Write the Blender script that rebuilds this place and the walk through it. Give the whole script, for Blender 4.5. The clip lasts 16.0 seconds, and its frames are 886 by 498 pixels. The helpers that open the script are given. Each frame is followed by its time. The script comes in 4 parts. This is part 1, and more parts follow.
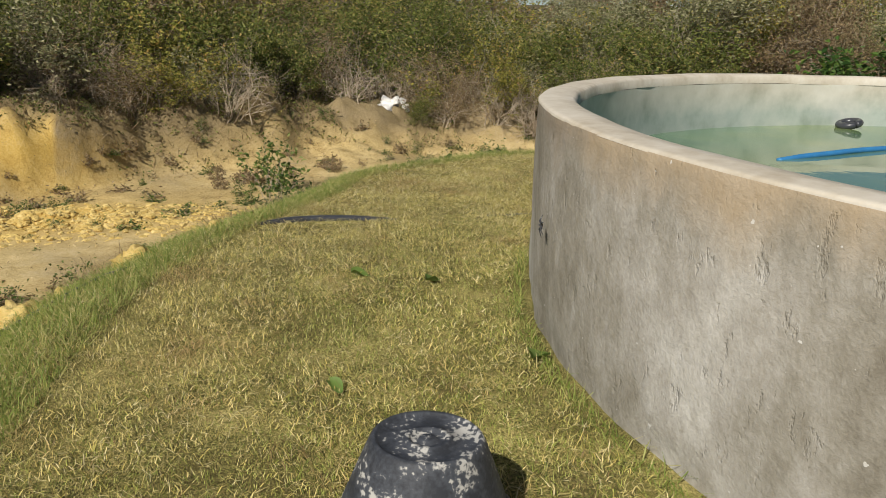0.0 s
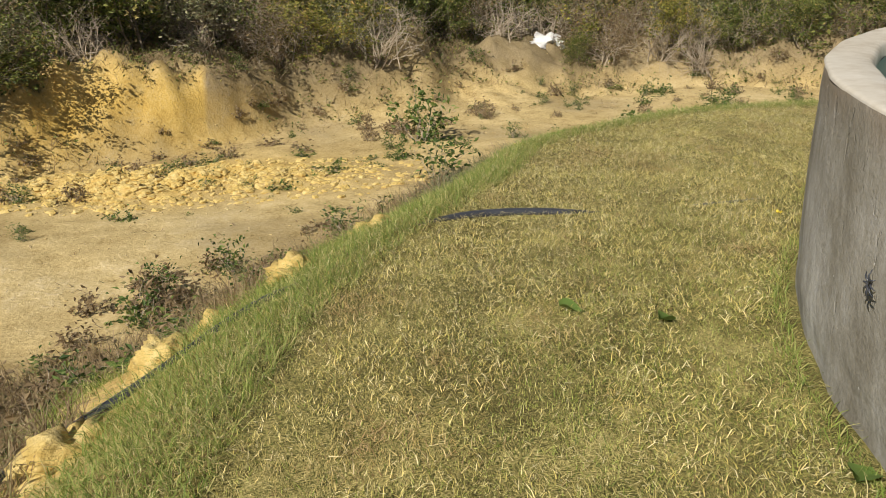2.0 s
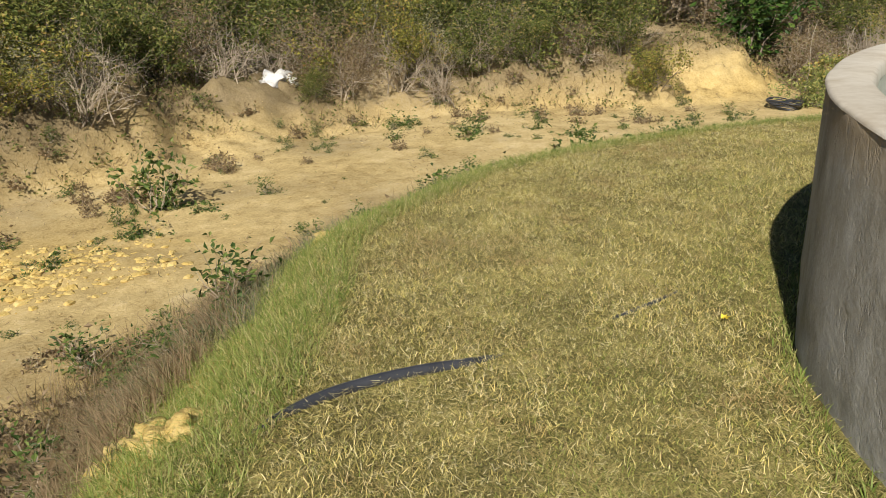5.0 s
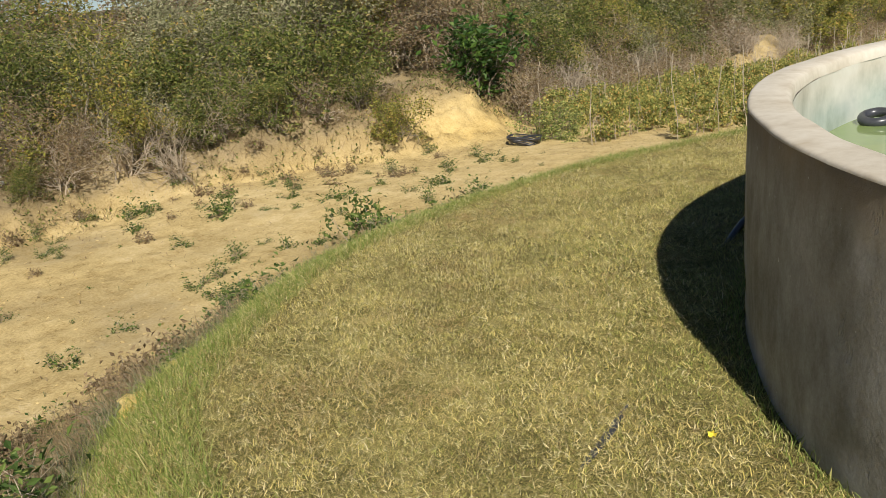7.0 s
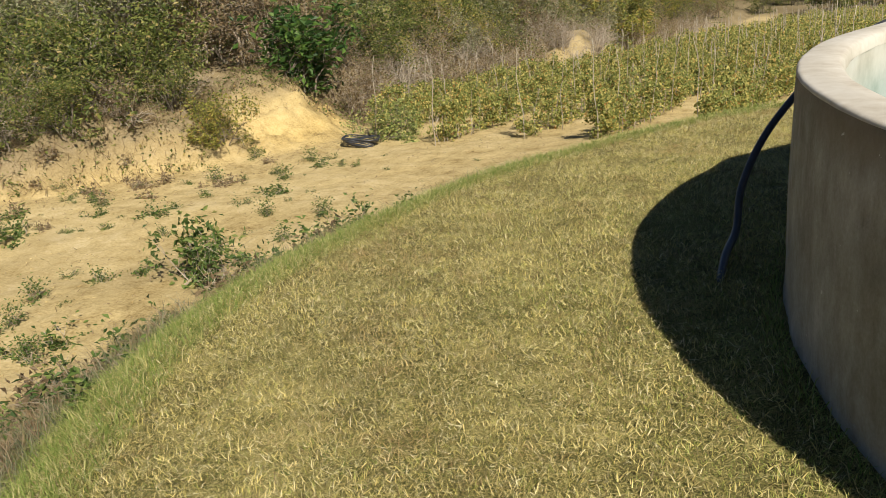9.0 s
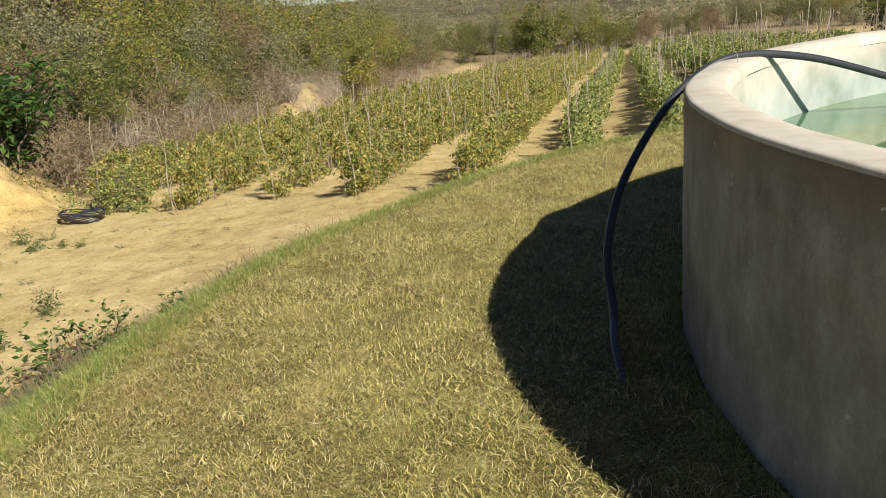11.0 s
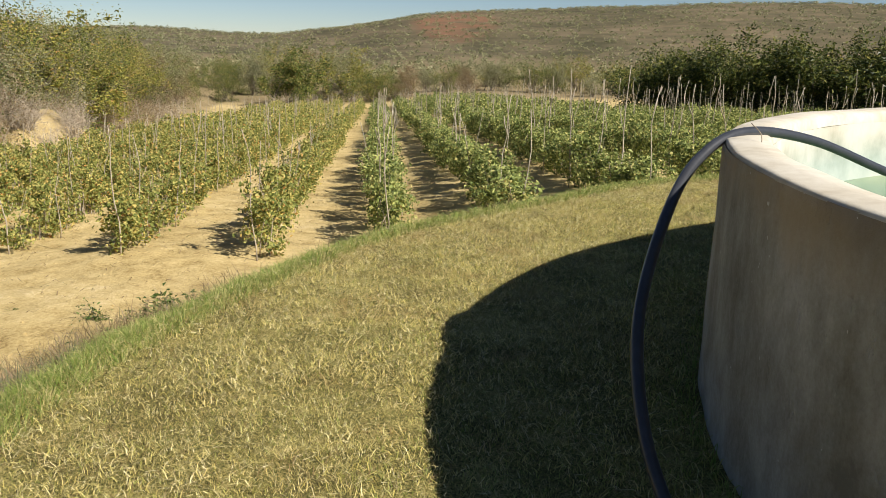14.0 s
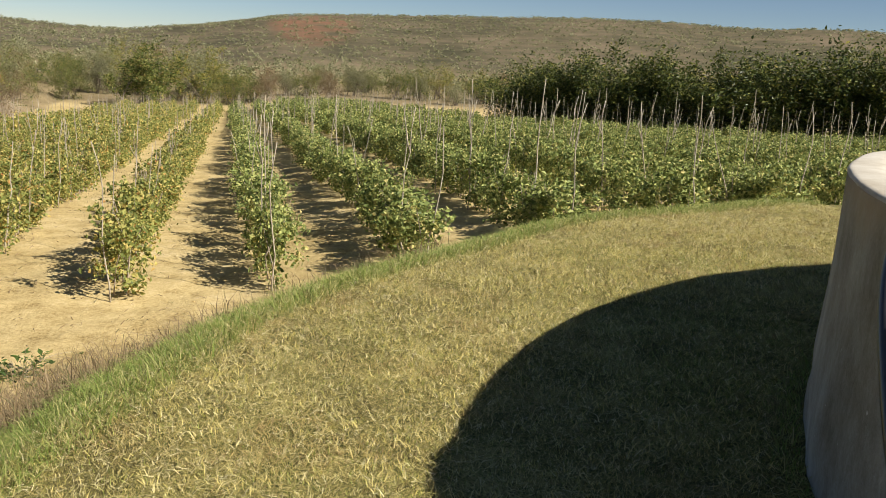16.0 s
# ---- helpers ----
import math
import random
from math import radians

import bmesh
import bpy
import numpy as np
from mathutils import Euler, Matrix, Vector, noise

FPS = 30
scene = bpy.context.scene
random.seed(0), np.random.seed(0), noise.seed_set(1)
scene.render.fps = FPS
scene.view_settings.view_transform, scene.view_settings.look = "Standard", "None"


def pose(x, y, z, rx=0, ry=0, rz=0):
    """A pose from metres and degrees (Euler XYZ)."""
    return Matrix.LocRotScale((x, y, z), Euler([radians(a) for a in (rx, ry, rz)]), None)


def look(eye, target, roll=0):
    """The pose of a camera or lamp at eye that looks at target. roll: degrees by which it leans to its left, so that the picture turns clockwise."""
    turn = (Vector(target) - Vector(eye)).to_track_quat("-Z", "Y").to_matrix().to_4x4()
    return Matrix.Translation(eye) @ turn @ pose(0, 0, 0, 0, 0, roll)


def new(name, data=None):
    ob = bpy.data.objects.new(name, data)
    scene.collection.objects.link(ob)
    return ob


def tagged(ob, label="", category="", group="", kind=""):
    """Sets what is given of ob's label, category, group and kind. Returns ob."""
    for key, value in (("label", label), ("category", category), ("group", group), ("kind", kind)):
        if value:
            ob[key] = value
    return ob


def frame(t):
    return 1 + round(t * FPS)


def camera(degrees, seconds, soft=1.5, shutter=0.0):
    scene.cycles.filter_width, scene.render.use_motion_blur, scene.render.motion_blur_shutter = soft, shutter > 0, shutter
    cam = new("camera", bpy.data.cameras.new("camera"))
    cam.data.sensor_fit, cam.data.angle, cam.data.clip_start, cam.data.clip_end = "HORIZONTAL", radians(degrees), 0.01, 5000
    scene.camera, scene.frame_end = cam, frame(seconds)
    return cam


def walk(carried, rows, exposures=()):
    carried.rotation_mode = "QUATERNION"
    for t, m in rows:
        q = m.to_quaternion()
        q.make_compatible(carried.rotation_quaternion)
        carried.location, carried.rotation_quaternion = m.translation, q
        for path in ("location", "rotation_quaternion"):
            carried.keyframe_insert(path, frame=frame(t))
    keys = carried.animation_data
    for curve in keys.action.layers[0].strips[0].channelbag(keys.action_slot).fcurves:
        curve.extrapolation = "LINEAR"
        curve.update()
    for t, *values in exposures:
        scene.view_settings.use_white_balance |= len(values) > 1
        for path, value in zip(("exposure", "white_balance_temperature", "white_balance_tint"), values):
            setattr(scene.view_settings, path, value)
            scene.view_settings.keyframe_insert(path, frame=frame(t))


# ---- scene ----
cam = camera(55.0, 16.0, 0.4)
PATH = [
    (0, (2.711, -5.55, 1.408), (0.865, -4.996, 0.876), 2.4),
    (0.5, (2.486, -5.467, 1.47), (0.599, -5.101, 0.917), 0.8),
    (1, (2.187, -5.442, 1.611), (0.314, -5.29, 0.925), -0.3),
    (1.5, (1.802, -5.559, 1.546), (-0.066, -5.433, 0.843), -0.6),
    (2, (1.487, -5.649, 1.521), (-0.376, -5.42, 0.83), -0.5),
    (2.5, (1.069, -5.674, 1.508), (-0.766, -5.262, 0.828), -1.2),
    (3, (0.732, -5.818, 1.5), (-1.047, -5.173, 0.852), 0.2),
    (3.5, (0.441, -5.814, 1.472), (-1.305, -5.067, 0.847), 0.7),
    (3.7, (0.268, -5.758, 1.453), (-1.483, -5.01, 0.841), 0.5),
    (5.8, (-0.937, -5.899, 1.683), (-2.551, -4.909, 1.039), -5.6),
    (6, (-1.073, -5.954, 1.703), (-2.632, -4.854, 1.106), -5.2),
    (6.5, (-1.472, -5.952, 1.688), (-2.87, -4.658, 1.078), -5.6),
    (7, (-1.862, -5.746, 1.663), (-3.217, -4.394, 1.084), -5.9),
    (7.5, (-2.229, -5.563, 1.622), (-3.566, -4.193, 1.041), -6.0),
    (8, (-2.664, -5.377, 1.639), (-3.798, -3.853, 1.013), -4.5),
    (8.5, (-3.016, -5.109, 1.596), (-4.069, -3.528, 0.97), -5.5),
    (9, (-3.379, -4.918, 1.567), (-4.38, -3.305, 0.939), -4.7),
    (9.5, (-3.775, -4.827, 1.563), (-4.579, -3.128, 0.88), -0.6),
    (10, (-3.965, -4.546, 1.521), (-4.66, -2.783, 0.881), 0.0),
    (10.2, (-4.05, -4.409, 1.53), (-4.705, -2.626, 0.907), -2.2),
    (12.3, (-4.898, -3.393, 1.458), (-5.064, -1.464, 0.954), 0.2),
    (12.5, (-5.031, -3.288, 1.461), (-5.199, -1.36, 0.956), 1.4),
    (13, (-5.189, -2.994, 1.449), (-5.344, -1.074, 0.911), 1.8),
    (13.5, (-5.236, -2.621, 1.443), (-5.239, -0.692, 0.914), 3.5),
    (14, (-5.338, -2.21, 1.405), (-5.184, -0.274, 0.925), 1.4),
    (14.5, (-5.454, -1.794, 1.383), (-5.213, 0.136, 0.917), 1.0),
    (15, (-5.553, -1.381, 1.376), (-5.296, 0.551, 0.927), 3.5),
    (15.5, (-5.699, -0.917, 1.39), (-5.396, 1.012, 0.956), 3.9),
    (16, (-5.669, -0.479, 1.366), (-5.187, 1.409, 0.912), 3.7),
]
EXPOSURES = [(0, -0.08), (1.0, 0.05), (3.5, 0.13), (7, 0.17), (10, 0.27), (12.5, 0.42), (16, 0.52)]
walk(cam, [(t, look(eye, target, roll)) for t, eye, target, roll in PATH], EXPOSURES)

# ---- light ----
SUN_AZ, SUN_EL = radians(318.5), radians(38.8)
world = bpy.data.worlds.new("world")
scene.world = world
world.use_nodes = True
wn, wl = world.node_tree.nodes, world.node_tree.links
sky = wn.new("ShaderNodeTexSky")
sky.sky_type, sky.sun_disc = "NISHITA", False
sky.sun_elevation, sky.sun_rotation = SUN_EL, math.pi / 2 - SUN_AZ + 2 * math.pi
sky.altitude, sky.air_density, sky.dust_density, sky.ozone_density = 2000, 0.8, 0.0, 2.0
wl.new(sky.outputs["Color"], wn["Background"].inputs["Color"])
wn["Background"].inputs["Strength"].default_value = 0.05
sun = new("sun", bpy.data.lights.new("sun", "SUN"))
sun.data.energy, sun.data.angle, sun.data.color = 5.5, radians(0.53), (1.0, 0.94, 0.84)
sun.matrix_world = look((math.cos(SUN_AZ) * 50, math.sin(SUN_AZ) * 50, 50 * math.tan(SUN_EL)), (0, 0, 0))

RNG = np.random.default_rng(7)


# ---- terrain shape ----
def fit_line(v, xs, ys):
    return np.interp(v, xs, ys)


def sstep(s):
    s = np.clip(s, 0, 1)
    return s * s * (3 - 2 * s)


def wave(x, y, f, seed):
    """Cheap smooth noise, about -1 to 1."""
    r = np.random.default_rng(seed)
    out = 0 * x
    for _ in range(7):
        a, k, p = r.uniform(0, 6.283), f * r.uniform(0.6, 1.7), r.uniform(0, 6.283)
        out = out + np.sin(k * (x * np.cos(a) + y * np.sin(a)) + p)
    return out / 3.5


EDGE_A = [-180, -170, -160, -150, -145, -138, -127, -115, -108, -95, -60, 0, 80, 91, 104, 120, 135, 155, 168, 180]
EDGE_R = [7.22, 7.25, 7.25, 7.15, 7.05, 6.75, 6.42, 6.42, 6.45, 6.55, 6.6, 7.0, 7.9, 7.6, 7.3, 7.1, 7.05, 7.1, 7.15, 7.22]
TILT_A = [-180, -160, -140, -130, -120, -100, -60, 60, 90, 115, 140, 160, 180]
TILT_Z = [-0.085, -0.085, -0.095, -0.045, -0.02, -0.005, 0, 0.04, 0.09, 0.03, -0.05, -0.08, -0.085]
BANK_Y = [-60, -30, -14, -9, -6.5, -3.5, 1, 4, 5.6, 7.2, 8.6, 10.5, 13, 27, 60, 110]
BANK_X = [-4, -7, -11.8, -13.8, -16.0, -17.8, -18.0, -18.3, -17.2, -15.9, -15.5, -15.5, -15.9, -18, -20, -24]
BANK_H = [1.6, 1.6, 1.6, 1.6, 1.25, 1.0, 0.85, 0.9, 1.0, 1.1, 1.1, 1.3, 1.15, 0.8, 0.6, 0.6]


def edge_radius(x, y):
    a = np.degrees(np.arctan2(y, x))
    return fit_line(a, EDGE_A, EDGE_R) + 0.07 * wave(x, y, 2.2, 3)


def field_height(x, y):
    z = fit_line(x, [-20, -13, -9, -5.5, -1.5, 3, 40], [-2.0, -1.92, -1.7, -1.62, -0.98, -0.88, -0.7])
    z = z - 0.053 * np.clip(y - 10, 0, 70) + 0.022 * np.clip(y - 4, -25, 0)
    return z + 0.03 * wave(x, y, 1.1, 5) + 0.015 * wave(x, y, 5.0, 6) + 0.010 * wave(x, y, 13.0, 7)


def bank_dist(x, y):
    return fit_line(y, BANK_Y, BANK_X) + 0.35 * wave(x, y, 0.9, 8) - x


def ground_height(x, y):
    x, y = np.asarray(x, float), np.asarray(y, float)
    r = np.hypot(x, y)
    z = field_height(x, y)
    # bank of dug earth along the far side, with scrub land behind it
    s = bank_dist(x, y)
    h = fit_line(y, BANK_Y, BANK_H)
    z = z + h * sstep(s / np.where(abs(y - 10.5) < 2.2, 2.6, 1.5)) * (1 + 0.2 * wave(x, y, 1.6, 9) + 0.1 * wave(x, y, 5.5, 19)) + 0.03 * np.clip(s - 2, 0, 60)
    z = z + sstep(s / 0.7) * np.clip(2.8 - s, 0, 1) * (0.10 * wave(x, y, 4.5, 10) + 0.07 * wave(x, y, 10.0, 41) + 0.04 * wave(x, y, 19.0, 42))
    z = z + (0.75 * np.exp(-((x + 18.4) ** 2 / 0.9 + (y + 3.9) ** 2 / 0.6)) + 0.4 * np.exp(-((x + 18.7) ** 2 / 1.4 + (y + 1.9) ** 2 / 0.9))) * (1 + 0.2 * wave(x, y, 6.0, 43))
    z = z + 1.35 * np.exp(-((x + 17.4) ** 2 / 3.4 + (y - 30) ** 2 / 9)) * (1 + 0.25 * wave(x, y, 3.0, 44))
    # loose yellow clods of dug earth
    clod = np.exp(-((x + 11.9) ** 2 / 1.2 + (y + 8.6) ** 2 / 8))
    z = z + clod * (0.10 + 0.09 * wave(x, y, 7.0, 12) + 0.06 * wave(x, y, 15.0, 13))
    # the raised round platform
    re = edge_radius(x, y)
    top = -0.05 + fit_line(np.degrees(np.arctan2(y, x)), TILT_A, TILT_Z) - 0.02 * np.clip(r - 4.0, 0, 4) + 0.012 * wave(x, y, 2.5, 14)
    s = (r - (re - 0.15)) / 2.3
    lump = 0.07 * wave(x, y, 5.0, 15) * np.clip(1 - abs(s - 0.55) / 0.55, 0, 1)
    z = np.where(s < 1, top + (z - top) * (0.5 * sstep(s) + 0.5 * np.clip(s, 0, 1)) + lump, z)
    # hills far off
    d = np.hypot(x, y - 20)
    az = np.degrees(np.arctan2(x, np.maximum(y, 1e-3)))
    az = np.where(y > 0, az, np.where(x > 0, 90, -90))
    el = fit_line(az, [-90, -30, -14, -7, -3, 2, 6, 14, 25, 40, 90], [1.0, 0.4, 0.1, 0.0, 0.55, 1.5, 1.75, 2.2, 2.5, 2.5, 2.0])
    el = el + 0.07 * wave(az, az * 0, 0.5, 17)
    ridge = np.tan(np.radians(el)) * 620 + 1.4
    far = sstep((d - 170) / 450)
    return z + (ridge - z) * far + 1.5 * far * (1 - sstep((d - 600) / 300)) * wave(x, y, 0.03, 18)


def gz(x, y):
    return float(ground_height(np.array([x]), np.array([y]))[0])


# ---- materials ----
def material(name, rough=0.8, metal=0.0, spec=0.3):
    m = bpy.data.materials.new(name)
    m.use_nodes = True
    b = m.node_tree.nodes["Principled BSDF"]
    b.inputs["Roughness"].default_value = rough
    b.inputs["Metallic"].default_value = metal
    b.inputs["Specular IOR Level"].default_value = spec
    return m, m.node_tree.nodes, m.node_tree.links, b


def noise_node(n, l, scale, detail=4, rough=0.55, vec=None):
    t = n.new("ShaderNodeTexNoise")
    t.inputs["Scale"].default_value, t.inputs["Detail"].default_value, t.inputs["Roughness"].default_value = scale, detail, rough
    if vec is None:
        vec = n.new("ShaderNodeNewGeometry").outputs["Position"]
    l.new(vec, t.inputs["Vector"])
    return t.outputs["Fac"]


def ramp(n, l, fac, stops):
    r = n.new("ShaderNodeValToRGB")
    while len(r.color_ramp.elements) < len(stops):
        r.color_ramp.elements.new(0.5)
    for e, (p, c) in zip(r.color_ramp.elements, stops):
        e.position, e.color = p, (*c, 1)
    l.new(fac, r.inputs["Fac"])
    return r.outputs["Color"]


def mixc(n, l, fac, a, b, kind="MIX"):
    m = n.new("ShaderNodeMix")
    m.data_type, m.blend_type = "RGBA", kind
    for sock, v in ((m.inputs[0], fac), (m.inputs[6], a), (m.inputs[7], b)):
        if isinstance(v, (int, float)):
            sock.default_value = v
        elif isinstance(v, tuple):
            sock.default_value = (*v, 1)
        else:
            l.new(v, sock)
    return m.outputs[2]


def mathn(n, l, op, a, b=0.0, clamp=False):
    m = n.new("ShaderNodeMath")
    m.operation, m.use_clamp = op, clamp
    for sock, v in zip(m.inputs, (a, b)):
        if isinstance(v, (int, float)):
            sock.default_value = v
        else:
            l.new(v, sock)
    return m.outputs[0]


def bump(n, l, b, height, strength, dist):
    k = n.new("ShaderNodeBump")
    k.inputs["Strength"].default_value, k.inputs["Distance"].default_value = strength, dist
    l.new(height, k.inputs["Height"])
    l.new(k.outputs["Normal"], b.inputs["Normal"])


def leaf_material(name, stops, trans=0.3, rough=0.55, patch=None):
    """Leaves: colour by the single leaf, a little light through them."""
    m, n, l, b = material(name, rough, 0, 0.25)
    g = n.new("ShaderNodeNewGeometry")
    col = ramp(n, l, g.outputs["Random Per Island"], stops)
    if patch:
        nz = noise_node(n, l, patch[0], 3, 0.5)
        f = mathn(n, l, "MULTIPLY", mathn(n, l, "SUBTRACT", nz, patch[2], True), patch[3], True)
        col = mixc(n, l, f, col, patch[1])
    l.new(col, b.inputs["Base Color"])
    t = n.new("ShaderNodeBsdfTranslucent")
    l.new(col, t.inputs["Color"])
    mx = n.new("ShaderNodeMixShader")
    mx.inputs[0].default_value = trans
    l.new(b.outputs[0], mx.inputs[1])
    l.new(t.outputs[0], mx.inputs[2])
    l.new(mx.outputs[0], n["Material Output"].inputs["Surface"])
    return m


def solid(name, stops, scale, rough=0.7, metal=0.0, bumps=0.3, dist=0.004, fine=None, spec=0.3):
    """A material whose colour runs over the stops by noise of the given scale, with relief."""
    m, n, l, b = material(name, rough, metal, spec)
    f = mathn(n, l, "ADD", mathn(n, l, "MULTIPLY", noise_node(n, l, scale), 0.65), mathn(n, l, "MULTIPLY", noise_node(n, l, scale * 7), 0.35))
    l.new(ramp(n, l, f, stops), b.inputs["Base Color"])
    if bumps:
        bump(n, l, b, noise_node(n, l, fine or scale * 12, 6, 0.65), bumps, dist)
    return m


def ground_material():
    m, n, l, b = material("earth_and_turf", 0.95, 0, 0.1)
    pos = n.new("ShaderNodeNewGeometry").outputs["Position"]
    sep = n.new("ShaderNodeSeparateXYZ")
    l.new(pos, sep.inputs[0])
    flat = n.new("ShaderNodeCombineXYZ")
    l.new(sep.outputs[0], flat.inputs[0])
    l.new(sep.outputs[1], flat.inputs[1])
    ln = n.new("ShaderNodeVectorMath")
    ln.operation = "LENGTH"
    l.new(flat.outputs[0], ln.inputs[0])
    r = ln.outputs["Value"]
    n1, n2, n3 = noise_node(n, l, 0.45, 6, 0.65), noise_node(n, l, 3.0, 7, 0.68), noise_node(n, l, 24, 6, 0.7)
    mixn = mathn(n, l, "ADD", mathn(n, l, "MULTIPLY", n1, 0.3), mathn(n, l, "ADD", mathn(n, l, "MULTIPLY", n2, 0.42), mathn(n, l, "MULTIPLY", n3, 0.28)))
    sand = ramp(n, l, mixn, [(0.37, (0.25, 0.175, 0.07)), (0.44, (0.43, 0.32, 0.14)), (0.53, (0.55, 0.425, 0.205)), (0.63, (0.65, 0.535, 0.32))])
    # richer ochre subsoil where the earth is freshly cut
    ochre = ramp(n, l, mathn(n, l, "ADD", mathn(n, l, "MULTIPLY", n2, 0.6), mathn(n, l, "MULTIPLY", n3, 0.4)), [(0.3, (0.42, 0.25, 0.05)), (0.5, (0.60, 0.40, 0.10)), (0.7, (0.68, 0.50, 0.20))])
    att = n.new("ShaderNodeAttribute")
    att.attribute_name = "cut"
    f = mathn(n, l, "ADD", att.outputs["Fac"], mathn(n, l, "MULTIPLY", mathn(n, l, "SUBTRACT", n2, 0.5), 0.9), True)
    col = mixc(n, l, f, sand, ochre)
    # litter and dry scrub floor behind the bank and over the hills
    att2 = n.new("ShaderNodeAttribute")
    att2.attribute_name = "scrub"
    litter = ramp(n, l, mixn, [(0.35, (0.12, 0.09, 0.05)), (0.5, (0.24, 0.185, 0.10)), (0.65, (0.36, 0.28, 0.165))])
    f = mathn(n, l, "ADD", att2.outputs["Fac"], mathn(n, l, "MULTIPLY", mathn(n, l, "SUBTRACT", n2, 0.5), 1.2), True)
    f = mathn(n, l, "MULTIPLY", f, mathn(n, l, "MULTIPLY", att2.outputs["Fac"], 3.0, True))
    col = mixc(n, l, f, col, litter)
    hill = ramp(n, l, mathn(n, l, "ADD", mathn(n, l, "MULTIPLY", noise_node(n, l, 0.05, 5, 0.7), 0.6), mathn(n, l, "MULTIPLY", noise_node(n, l, 0.012, 3), 0.4)),
                [(0.38, (0.065, 0.062, 0.034)), (0.5, (0.125, 0.104, 0.062)), (0.62, (0.20, 0.155, 0.10))])
    att3 = n.new("ShaderNodeAttribute")
    att3.attribute_name = "hill"
    col = mixc(n, l, att3.outputs["Fac"], col, hill)
    att4 = n.new("ShaderNodeAttribute")
    att4.attribute_name = "red_earth"
    f4 = mathn(n, l, "MULTIPLY", att4.outputs["Fac"], mathn(n, l, "MULTIPLY", mathn(n, l, "SUBTRACT", noise_node(n, l, 0.06, 5, 0.7), 0.36, True), 5.0, True))
    col = mixc(n, l, f4, col, (0.23, 0.115, 0.07))
    # turf floor on the platform; its darkest fibre stops paint the shade between blades
    grain = []
    for sx, sy in ((330, 70), (70, 330)):
        st = n.new("ShaderNodeMapping")
        st.inputs["Scale"].default_value = (sx, sy, 90)
        st.inputs["Rotation"].default_value = (0, 0, 0.5)
        l.new(pos, st.inputs["Vector"])
        grain.append(noise_node(n, l, 1.0, 3, 0.6, st.outputs[0]))
    way = mathn(n, l, "MULTIPLY", mathn(n, l, "SUBTRACT", noise_node(n, l, 14, 2, 0.5), 0.42, True), 6.0, True)
    fibre = mathn(n, l, "ADD", mathn(n, l, "MULTIPLY", grain[0], way), mathn(n, l, "MULTIPLY", grain[1], mathn(n, l, "SUBTRACT", 1.0, way)))
    turf = ramp(n, l, mathn(n, l, "ADD", mathn(n, l, "MULTIPLY", n2, 0.3), mathn(n, l, "MULTIPLY", fibre, 0.7)), [(0.40, (0.024, 0.024, 0.008)), (0.475, (0.10, 0.096, 0.028)), (0.535, (0.27, 0.23, 0.08)), (0.62, (0.54, 0.45, 0.19))])
    att5 = n.new("ShaderNodeAttribute")
    att5.attribute_name = "turf"
    f5 = mathn(n, l, "ADD", att5.outputs["Fac"], mathn(n, l, "MULTIPLY", mathn(n, l, "SUBTRACT", n2, 0.5), 0.8), True)
    f5 = mathn(n, l, "MULTIPLY", f5, mathn(n, l, "MULTIPLY", att5.outputs["Fac"], 4.0, True))
    col = mixc(n, l, f5, col, turf)
    l.new(col, b.inputs["Base Color"])
    bump(n, l, b, mathn(n, l, "ADD", n2, mathn(n, l, "MULTIPLY", n3, 0.35)), 0.8, 0.03)
    return m


